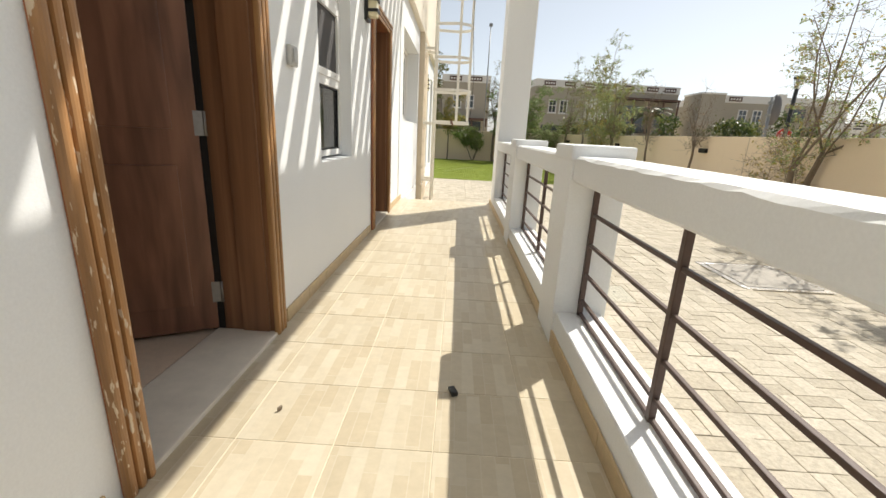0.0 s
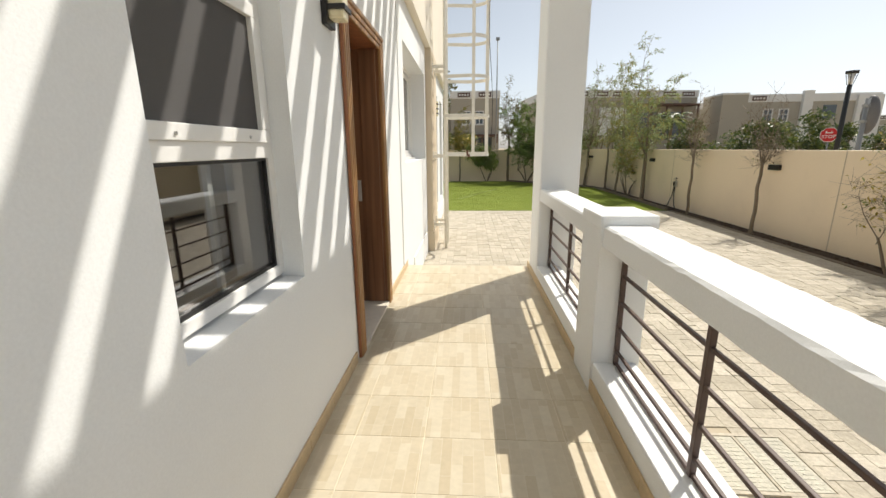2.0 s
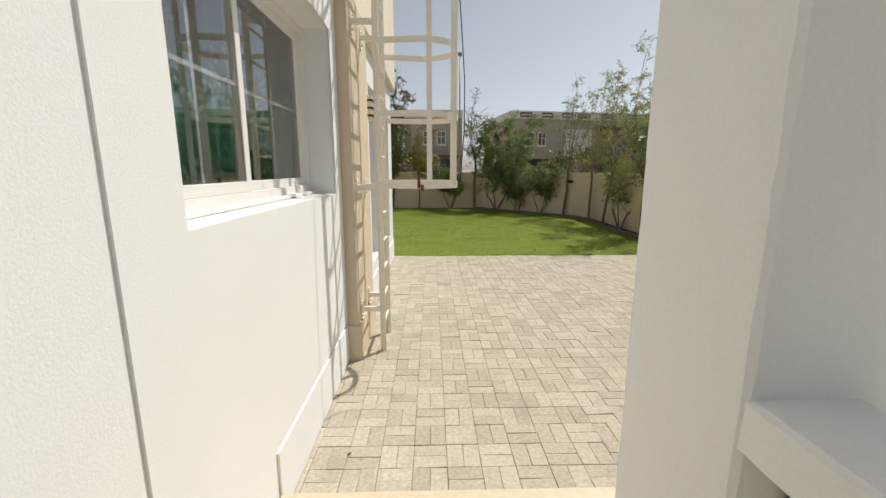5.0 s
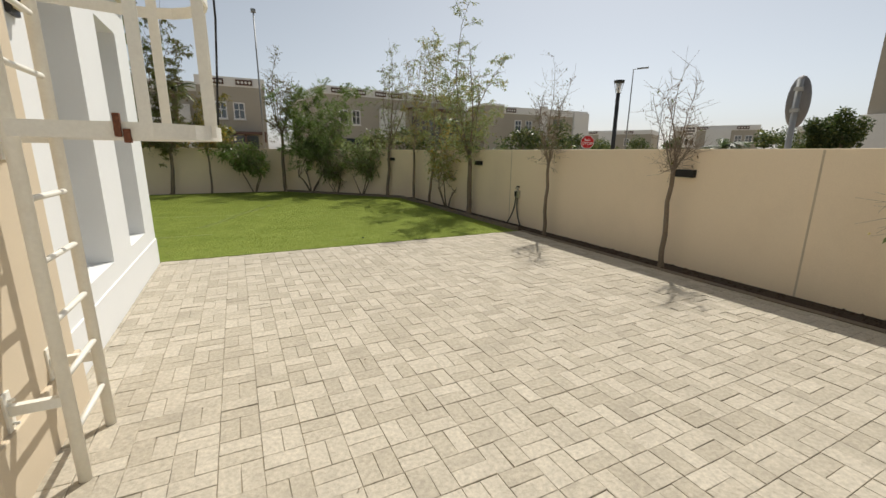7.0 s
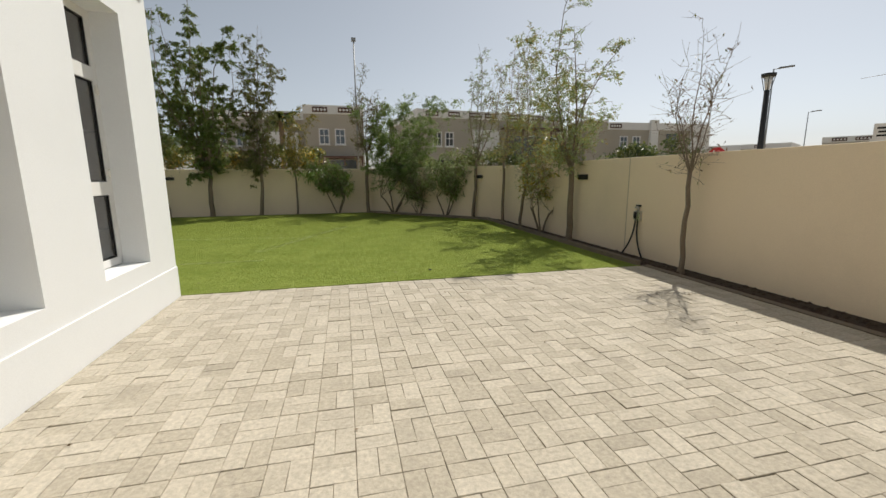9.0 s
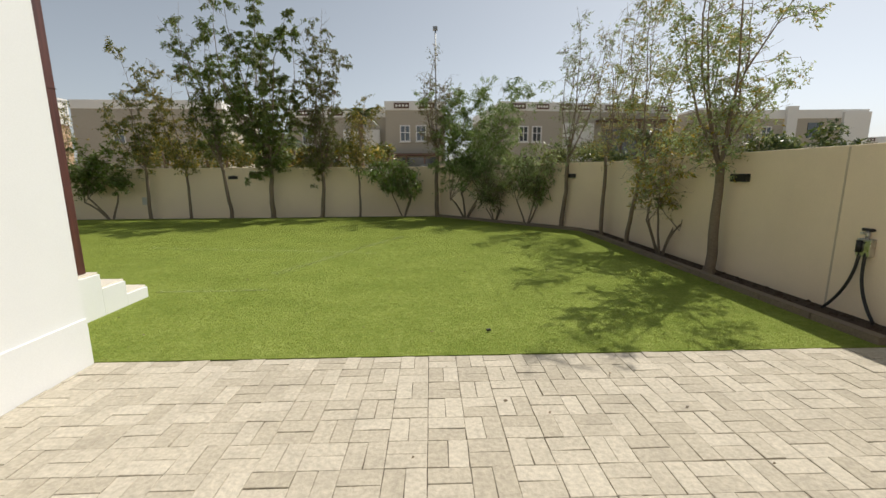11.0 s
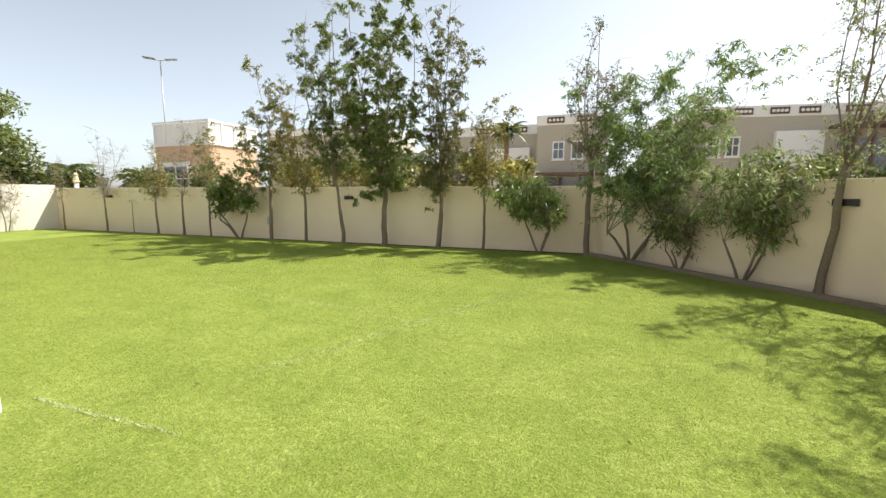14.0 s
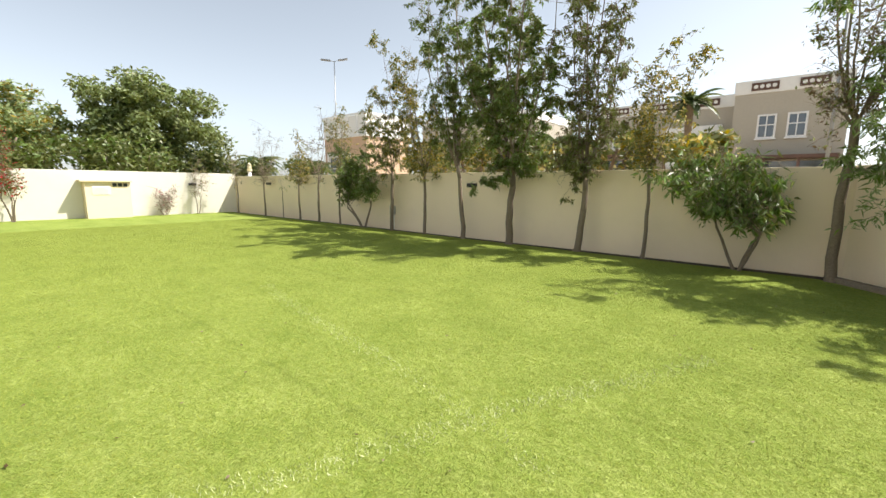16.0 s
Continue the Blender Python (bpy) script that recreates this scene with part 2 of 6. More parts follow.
M_HINGE = material("dull_hinge_steel", (0.30, 0.29, 0.275), 0.42, metal=1.0, vary=0.1, bump=0.02)
M_BLACK = material("black_lamp_metal", (0.018, 0.017, 0.016), 0.45, vary=0.1, bump=0.05)
M_LAMPGLASS = material("cream_lamp_glass", (0.72, 0.64, 0.42), 0.3, vary=0.04, bump=0.0)
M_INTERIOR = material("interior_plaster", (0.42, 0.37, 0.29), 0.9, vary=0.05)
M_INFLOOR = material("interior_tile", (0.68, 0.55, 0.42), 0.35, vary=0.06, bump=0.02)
M_GREYPLASTIC = material("grey_switch_plastic", (0.46, 0.45, 0.42), 0.45, vary=0.04, bump=0.02)


def glass(name, tint, rough=0.02):
    m = bpy.data.materials.new(name)
    m.use_nodes = True
    b = m.node_tree.nodes["Principled BSDF"]
    b.inputs["Base Color"].default_value = (*tint, 1)
    b.inputs["Roughness"].default_value = rough
    b.inputs["Specular IOR Level"].default_value = 0.9
    b.inputs["Transmission Weight"].default_value = 0.0
    b.inputs["IOR"].default_value = 1.6
    return m


# ---- mesh helpers ----
def empty(name, x=0, y=0, z=0, rz=0):
    ob = new(name)
    ob.empty_display_size = 0.1
    ob.matrix_basis = pose(x, y, z, 0, 0, rz)
    return ob


def link(name, bm, mat, parent=None, label="", smooth=False):
    me = bpy.data.meshes.new(name)
    bm.normal_update()
    bm.to_mesh(me)
    bm.free()
    for mm in (mat if isinstance(mat, (list, tuple)) else [mat]):
        me.materials.append(mm)
    if smooth:
        for p in me.polygons:
            p.use_smooth = True
    ob = new(name, me)
    if parent:
        ob.parent = parent
    if label:
        ob["label"] = label
    return ob


part = link


def box(bm, x0, x1, y0, y1, z0, z1, bevel=0.0, mat=0):
    r = bmesh.ops.create_cube(bm, size=1.0)
    vs = r["verts"]
    for v in vs:
        v.co = Vector(((x0 + x1) / 2 + v.co.x * (x1 - x0), (y0 + y1) / 2 + v.co.y * (y1 - y0), (z0 + z1) / 2 + v.co.z * (z1 - z0)))
    fs = {f for v in vs for f in v.link_faces}
    for f in fs:
        f.material_index = mat
    if bevel:
        es = list({e for f in fs for e in f.edges})
        bmesh.ops.bevel(bm, geom=es, offset=bevel, segments=2, affect='EDGES', profile=0.6)
    return vs


def tube(bm, p0, p1, r0, r1=None, n=8, cap=True):
    """A straight round bar from p0 to p1."""
    p0, p1 = Vector(p0), Vector(p1)
    r1 = r0 if r1 is None else r1
    d = p1 - p0
    q = d.to_track_quat('Z', 'Y')
    rings = []
    for p, r in ((p0, r0), (p1, r1)):
        rings.append([bm.verts.new(p + q @ Vector((math.cos(2 * math.pi * k / n) * r, math.sin(2 * math.pi * k / n) * r, 0))) for k in range(n)])
    for k in range(n):
        f = bm.faces.new((rings[0][k], rings[0][(k + 1) % n], rings[1][(k + 1) % n], rings[1][k]))
        f.smooth = True
    if cap:
        bm.faces.new(rings[0][::-1])
        bm.faces.new(rings[1])


def beam(bm, p0, p1, w, h, bevel=0.0):
    """A rectangular bar from p0 to p1, w across and h high."""
    p0, p1 = Vector(p0), Vector(p1)
    d = p1 - p0
    r = bmesh.ops.create_cube(bm, size=1.0)
    ax = d.normalized()
    side = ax.cross(Vector((0, 0, 1)))
    if side.length < 1e-4:
        side = Vector((1, 0, 0))
    side.normalize()
    up = side.cross(ax)
    mid = (p0 + p1) / 2
    for v in r["verts"]:
        c = v.co.copy()
        v.co = mid + ax * (c.x * d.length) + side * (c.y * w) + up * (c.z * h)
    if bevel:
        es = list({e for v in r["verts"] for e in v.link_edges})
        bmesh.ops.bevel(bm, geom=es, offset=bevel, segments=1, affect='EDGES')


def pierced(bm, a0, a1, z0, z1, holes, place):
    """A slab with real openings: cells of a grid, with faces only where a cell borders on air.
    place(u, v, z) gives the point; u runs along the slab, v is 0 or 1 through its thickness."""
    us = sorted({a0, a1, *[q for h in holes for q in h[:2]]})
    zs = sorted({z0, z1, *[q for h in holes for q in h[2:]]})
    us = [u for u in us if a0 <= u <= a1]
    zs = [z for z in zs if z0 <= z <= z1]
    solid = {}
    for i in range(len(us) - 1):
        for j in range(len(zs) - 1):
            mu, mz = (us[i] + us[i + 1]) / 2, (zs[j] + zs[j + 1]) / 2
            solid[i, j] = not any(h[0] < mu < h[1] and h[2] < mz < h[3] for h in holes)
    made = {}

    def vert(i, v, j):
        if (i, v, j) not in made:
            made[i, v, j] = bm.verts.new(place(us[i], v, zs[j]))
        return made[i, v, j]

    for (i, j), s in solid.items():
        if not s:
            continue
        for v in (0, 1):
            q = [vert(i, v, j), vert(i + 1, v, j), vert(i + 1, v, j + 1), vert(i, v, j + 1)]
            bm.faces.new(q if v == 0 else q[::-1])
        for di, dj, ends in ((-1, 0, ((i, j), (i, j + 1))), (1, 0, ((i + 1, j + 1), (i + 1, j))), (0, -1, ((i + 1, j), (i, j))), (0, 1, ((i, j + 1), (i + 1, j + 1)))):
            if not solid.get((i + di, j + dj), False):
                (ia, ja), (ib, jb) = ends
                bm.faces.new((vert(ia, 0, ja), vert(ia, 1, ja), vert(ib, 1, jb), vert(ib, 0, jb)))
    bmesh.ops.recalc_face_normals(bm, faces=bm.faces)


def worn_bar(bm, axis, lo, hi, chamfer, rnd, jit=0.0022, step=0.05):
    """A bar along axis (1: y, 2: z) whose edges waver as chipped and patched render does."""
    a, b = [k for k in range(3) if k != axis]
    n = max(2, int((hi[axis] - lo[axis]) / step))
    c = chamfer
    ring = ((0, 0, 1, 0), (1, 0, -1, 0), (1, 0, 0, 1), (1, 1, 0, -1), (1, 1, -1, 0), (0, 1, 1, 0), (0, 1, 0, -1), (0, 0, 0, 1))
    rows = []
    for k in range(n + 1):
        row = []
        for sa, sb, da, db in ring:
            co = [0, 0, 0]
            co[axis] = lo[axis] + (hi[axis] - lo[axis]) * k / n
            co[a] = (hi[a] if sa else lo[a]) + da * c + (rnd.gauss(0, jit) if da else 0)
            co[b] = (hi[b] if sb else lo[b]) + db * c + (rnd.gauss(0, jit) if db else 0)
            row.append(bm.verts.new(co))
        rows.append(row)
    for r0, r1 in zip(rows, rows[1:]):
        for q in range(8):
            p = (q + 1) % 8
            bm.faces.new((r0[q], r0[p], r1[p], r1[q]))
    bm.faces.new(rows[0])
    bm.faces.new(rows[-1])
    bmesh.ops.recalc_face_normals(bm, faces=bm.faces)


def structure(name, bm, mat, label, category, smooth=False):
    return tagged(link(name, bm, mat, None, "", smooth), label, category, "", "structure")


# ---- ground ----
DECK = 0.44          # the porch floor above the paving
EDGE = 14.26         # where the paving ends and the turf begins
WX = -0.91           # the house wall's face
EX = 6.23            # the garden wall's inner face, east
NY = 26.0            # north
DX, DY = 2.2, 21.7  # ends of the slanting wall: (DX, NY) and (EX, DY)
FX = -19.6           # west

bm = bmesh.new()
box(bm, -2500, 2500, -2500, 2500, -0.6, -0.06)
structure("ground", bm, M_SAND, "pale sandy ground reaching the horizon", "ground")
bm = bmesh.new()
box(bm, WX, EX - 0.41, -6, EDGE, -0.06, -0.0095)
pavement = structure("pavement", bm, M_JOINT, "sand bed with dark joints under the pavers", "pavement")
bm = bmesh.new()
q = [bm.verts.new(p) for p in ((FX, EDGE, 0.0), (EX - 0.56, EDGE, 0.0), (EX - 0.56, DY - 0.2, 0.0), (DX - 0.3, NY - 0.45, 0.0), (FX, NY - 0.25, 0.0))]
bm.faces.new(q)
r = bmesh.ops.extrude_face_region(bm, geom=bm.faces[:])
for v in r["geom"]:
    if isinstance(v, bmesh.types.BMVert):
        v.co.z += 0.008
structure("lawn", bm, M_GRASS, "bright green artificial turf lawn", "lawn")
bm = bmesh.new()
q = [bm.verts.new(p) for p in ((EX - 0.53, -6, -0.02), (EX, -6, -0.02), (EX, DY, -0.02), (DX, NY, -0.02), (FX, NY, -0.02), (FX, NY - 0.25, -0.02), (DX - 0.3, NY - 0.45, -0.02), (EX - 0.53, DY - 0.2, -0.02))]
bm.faces.new(q)
structure("flower_bed", bm, M_SOIL, "dark bare soil in a narrow planting bed", "flower bed")

# ---- garden walls ----
WT = 1.74
bm = bmesh.new()
box(bm, EX, EX + 0.2, -6, DY, -0.06, WT, 0.012)
structure("wall_east", bm, M_FENCE, "cream painted rendered garden wall", "wall")
bm = bmesh.new()
d = Vector((DX - EX, NY - DY, 0))
nrm = Vector((d.y, -d.x, 0)).normalized()
beam(bm, Vector((EX, DY, WT / 2 - 0.03)) + nrm * 0.1 - d.normalized() * 0.05, Vector((DX, NY, WT / 2 - 0.03)) + nrm * 0.1 + d.normalized() * 0.05, 0.2, WT + 0.06, 0.012)
structure("wall_northeast", bm, M_FENCE, "cream painted rendered garden wall", "wall")
bm = bmesh.new()
box(bm, FX - 0.2, DX, NY, NY + 0.2, -0.06, WT, 0.012)
structure("wall_north", bm, M_FENCE, "cream painted rendered garden wall", "wall")
bm = bmesh.new()
box(bm, FX - 0.2, FX, 8, NY, -0.06, WT + 0.12, 0.012)
structure("wall_west", bm, M_PALEWALL, "cream painted rendered garden wall in sunlight", "wall")

for k, y in enumerate((-2.6, 3.4, 9.4, 15.4)):
    bm = bmesh.new()
    box(bm, EX - 0.003, EX + 0.006, y - 0.011, y + 0.011, -0.05, WT - 0.015)
    structure("wall_joint_%d" % (k + 1), bm, M_JOINT_SEAL, "vertical sealed movement joint in the garden wall", "wall joint")

# ---- house ----
HOLES = [(0.96, 1.98, DECK, 2.66), (2.79, 3.60, 1.27, 2.95), (4.43, 5.46, DECK, 2.66), (6.74, 8.98, 1.67, 3.0), (11.12, 12.0, 0.56, 3.0), (12.76, 13.62, 0.56, 3.0)]
THICK = 0.32
bm = bmesh.new()
pierced(bm, -6, EDGE, -0.06, 6.6, HOLES, lambda u, v, z: Vector((WX - THICK * v, u, z)))
structure("wall_house", bm, M_WHITE, "white rendered wall of the villa", "wall")
bm = bmesh.new()
box(bm, WX - 9, WX - THICK, EDGE - 0.3, EDGE, -0.06, 6.6)
structure("wall_house_end", bm, M_WHITE, "white rendered end wall of the villa", "wall")
bm = bmesh.new()
box(bm, WX - 9, WX - 8.7, -6, EDGE - 0.3, -0.06, 6.6)
structure("wall_house_back", bm, M_WHITE, "white rendered back wall of the villa", "wall")
bm = bmesh.new()
box(bm, WX - 9, WX - THICK, -6.3, -6, -0.06, 6.6)
structure("wall_house_south", bm, M_WHITE, "white rendered south wall of the villa", "wall")
bm = bmesh.new()
box(bm, WX - 9, WX + 0.1, -6.3, EDGE, 6.6, 6.8)
structure("roof", bm, M_WHITE, "flat white roof slab of the villa", "roof")
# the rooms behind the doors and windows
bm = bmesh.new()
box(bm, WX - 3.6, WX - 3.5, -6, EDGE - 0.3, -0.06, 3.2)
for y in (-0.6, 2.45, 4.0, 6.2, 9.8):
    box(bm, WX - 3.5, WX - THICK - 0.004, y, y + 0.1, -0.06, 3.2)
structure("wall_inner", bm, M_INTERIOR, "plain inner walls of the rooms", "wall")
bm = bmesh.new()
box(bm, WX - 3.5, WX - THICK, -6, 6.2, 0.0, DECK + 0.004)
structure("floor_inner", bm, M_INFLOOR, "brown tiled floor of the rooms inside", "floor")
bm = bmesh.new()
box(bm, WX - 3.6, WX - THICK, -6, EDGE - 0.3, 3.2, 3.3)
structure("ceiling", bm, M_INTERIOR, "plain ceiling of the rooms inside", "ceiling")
# upper storey facing and pilaster
bm = bmesh.new()
box(bm, WX, WX + 0.10, 6.41, EDGE, 3.46, 6.6, 0.008)
structure("upper_facing", bm, M_PALEBEIGE, "pale beige rendered upper storey of the villa", "wall")
bm = bmesh.new()
box(bm, WX, WX + 0.11, 9.22, 10.30, -0.06, 3.457, 0.008)
box(bm, WX, WX + 0.135, 9.20, 10.32, -0.06, 0.36, 0.008)
structure("pilaster", bm, M_BEIGE, "beige rendered pilaster with a slightly thicker foot", "pilaster")
for k, (y0, y1) in enumerate(((7.32, 9.2), (10.32, EDGE))):
    bm = bmesh.new()
    box(bm, WX - 0.004, WX + 0.014, y0, y1, -0.06, 0.375, 0.005)
    structure("plinth_%d" % (k + 1), bm, M_WHITE, "white rendered plinth band at the foot of the wall", "plinth")
bm = bmesh.new()
pierced(bm, 6.41, 9.2, 0.40, 3.455, [(6.74, 8.98, 1.67, 3.0)], lambda u, v, z: Vector((WX + 0.010 - 0.014 * v, u, z)))
structure("wall_panel", bm, M_WHITE, "slightly raised white render panel round the window", "wall")

# ---- porch ----
bm = bmesh.new()
box(bm, WX, 0.94, -6, 6.70, -0.06, DECK - 0.002)
porch_floor = structure("porch_floor", bm, M_GROUT, "raised porch floor of cream parquet-patterned tiles", "floor")
for k, (y, z) in enumerate(((6.70, DECK - 0.147), (7.00, DECK - 0.294))):
    bm = bmesh.new()
    box(bm, WX + 0.02, 0.94, y, y + 0.3, -0.06, z, 0.006)
    structure("porch_step_%d" % (k + 1), bm, M_TILE, "cream tiled step down from the porch", "step")
PX0, PX1 = 0.56, 0.80
POSTS = ((0.02, 0.34), (2.03, 2.36), (4.05, 4.40))
COL = (6.06, 6.55)
bm = bmesh.new()
worn_bar(bm, 2, (0.555, COL[0], -0.06), (0.94, COL[1], 3.6), 0.012, random.Random(2), 0.0016)
structure("porch_column", bm, M_WHITE, "white rendered square porch column", "column")
bm = bmesh.new()
box(bm, PX0, PX1, -6, COL[0] + 0.01, -0.06, 0.62, 0.008)
structure("parapet_base", bm, M_WHITE, "white rendered low base of the porch parapet", "parapet")
spans = [(-6, POSTS[0][0]), (POSTS[0][1], POSTS[1][0]), (POSTS[1][1], POSTS[2][0]), (POSTS[2][1], COL[0])]
for k, (y0, y1) in enumerate(spans):
    bm = bmesh.new()
    worn_bar(bm, 1, (PX0, y0 - 0.01, 1.30), (PX1, y1 + 0.01, 1.425), 0.012, random.Random(20 + k))
    structure("parapet_rail_%d" % (k + 1), bm, M_WHITE, "white rendered coping beam with chipped paint", "parapet")
for k, (y0, y1) in enumerate(POSTS):
    bm = bmesh.new()
    box(bm, 0.545, PX1 + 0.02, y0, y1, -0.06, 1.435, 0.008)
    box(bm, 0.538, PX1 + 0.045, y0 - 0.008, y1 + 0.008, 1.40, 1.478, 0.014)
    structure("parapet_post_%d" % (k + 1), bm, M_WHITE, "white rendered parapet pier with a flat cap", "parapet")
bm = bmesh.new()
box(bm, 0.56, 0.92, -6, 6.95, 3.58, 3.95, 0.01)
structure("porch_beam", bm, M_WHITE, "white edge beam of the porch pergola", "beam")
for k in range(48):
    y = 6.87 - 0.263 * k
    if y < -5.6:
        break
    bm = bmesh.new()
    box(bm, WX + 0.006, 0.90, y, y + 0.08, 3.952, 4.15, 0.006)
    slat = tagged(link("pergola_slat", bm, M_WHITE), "white painted pergola slat over the porch", "pergola slat", "pergola slats over the porch")

# skirting tiles
for k, (x0, x1, y0, y1) in enumerate(((WX, WX + 0.012, -6, 0.86), (WX, WX + 0.012, 2.09, 4.32), (WX, WX + 0.012, 5.56, 6.70), (0.548, 0.56, -6, 6.70))):
    bm = bmesh.new()
    y = y0
    while y < y1 - 0.02:
        e = min(y1, y + 0.345)
        box(bm, x0, x1 if k < 3 else 0.559, y + 0.001, e - 0.001, DECK - 0.01, DECK + 0.075, 0.003)
        y = e
    structure("baseboard_%d" % (k + 1), bm, M_SKIRT, "beige tile skirting along the porch", "skirting")


# ---- doors ----
def door(name, y0, y1, leaf_angle, label, worn, near=False):
    """A framed door in the house wall between y0 and y1, hinged at y1 (near: at y0), opened inwards."""
    top = 2.62
    root = tagged(empty(name, WX, (y0 + y1) / 2, DECK), label, "door", "", "structure")
    cy = (y0 + y1) / 2

    def sub(nm, bm, mat, parent=root, lab=""):
        return part(nm, bm, mat, parent, lab)

    arch = M_WORN if worn else M_ARCH
    for side, ya in ((-1, y0), (1, y1)):
        bm = bmesh.new()          # lining
        lo, hi = (ya - cy - 0.04, ya - cy) if side < 0 else (ya - cy, ya - cy + 0.04)
        box(bm, -0.26, 0.006, lo, hi, 0, top - DECK, 0.003)
        st = (hi, hi + 0.014) if side < 0 else (lo - 0.014, lo)
        box(bm, -0.16, -0.02, st[0], st[1], 0, top - DECK, 0.003)
        sub("jamb", bm, M_JAMB)
        bm = bmesh.new()
        box(bm, -0.33, -0.262, lo, hi, 0, top - DECK, 0.003)
        sub("seal", bm, M_BLACK, root, "dark rebate seal")
        bm = bmesh.new()          # moulded architrave in three reeds
        for q in range(3):
            o = -0.008 + 0.036 * q
            u0, u1 = (lo + 0.045 - o - 0.026, lo + 0.045 - o) if side < 0 else (hi - 0.045 + o, hi - 0.045 + o + 0.026)
            box(bm, 0.004, 0.034, u0, u1, 0, top - DECK + 0.02 + 0.034 * q, 0.009)
        if not worn:              # darker bead along the outer edge
            bead = bmesh.new()
            box(bead, 0.004, 0.026, (u0 - 0.012) if side < 0 else u1, u0 if side < 0 else u1 + 0.012, 0, top - DECK + 0.09, 0.005)
            sub("edge_bead", bead, M_FRAME, root, "dark red bead")
        v0, v1 = (lo - 0.043, lo + 0.045) if side < 0 else (hi - 0.045, hi + 0.043)
        back = bmesh.new()
        box(back, 0.002, 0.02, v0, v1, 0, top - DECK + 0.02)
        sub("groove", back, M_FRAME)
        sub("architrave", bm, arch if side < 0 else M_ARCH, root, "scuffed architrave with bare wood showing" if worn and side < 0 else "")
    bm = bmesh.new()
    box(bm, -0.33, 0.006, y0 - cy - 0.04, y1 - cy + 0.04, top - DECK, top - DECK + 0.04, 0.003)
    sub("head", bm, M_FRAME)
    bm = bmesh.new()
    for q in range(3):
        box(bm, 0.004, 0.0235 + 0.007 * q, y0 - cy - 0.03 - 0.036 * q, y1 - cy + 0.03 + 0.036 * q, top - DECK - 0.008 + 0.036 * q, top - DECK + 0.022 + 0.036 * q, 0.009)
    sub("architrave", bm, arch)
    bm = bmesh.new()
    box(bm, -0.30, 0.02, y0 - cy, y1 - cy, -0.02, 0.018, 0.005)
    sub("threshold", bm, M_MARBLE, root, "pale grey marble threshold")
    # leaf, built along -y from the hinge and then turned
    width = y1 - y0 - 0.02
    leaf_bm = bmesh.new()
    box(leaf_bm, -0.045, 0, -width, -0.03, 0.025, top - DECK - 0.01, 0.003)
    for za, zb in ((0.16, 0.86), (1.02, 1.98)):     # raised fields
        box(leaf_bm, -0.006, 0.008, -width + 0.13, -0.13, za, zb, 0.007)
    leaf = sub("door_leaf", leaf_bm, M_DOOR)
    leaf.matrix_basis = pose(-0.26, y0 - cy + 0.002 if near else y1 - cy - 0.002, 0, 0, 0, leaf_angle)
    if near:
        bm = bmesh.new()
        box(bm, -0.215, -0.185, y1 - cy - 0.017, y1 - cy - 0.010, 0.95, 1.13, 0.002)
        sub("strike_plate", bm, M_STRIKE, root, "steel strike plate")
    for z in (0.17, 0.995, 1.84):
        bm = bmesh.new()
        tube(bm, (0.006, 0.0, z), (0.006, 0.0, z + 0.11), 0.007, n=8)
        box(bm, -0.003, 0.002, -0.045, -0.006, z, z + 0.11)
        part("hinge", bm, M_HINGE, leaf, "steel butt hinge")
    bm = bmesh.new()
    box(bm, 0.001, 0.012, -width + 0.045, -width + 0.085, 0.92, 1.16, 0.003)
    tube(bm, (0.01, -width + 0.065, 1.09), (0.055, -width + 0.065, 1.09), 0.009)
    tube(bm, (0.05, -width + 0.065, 1.09), (0.05, -width + 0.18, 1.09), 0.009)
    part("door_handle", bm, M_CHROME, leaf, "steel lever handle on a plate")
    return root


door("door_1", 1.0, 1.94, -63, "open dark wooden door in a scuffed frame", True)
door("door_2", 4.47, 5.42, -86, "open dark wooden door in a reddish frame", False, True)


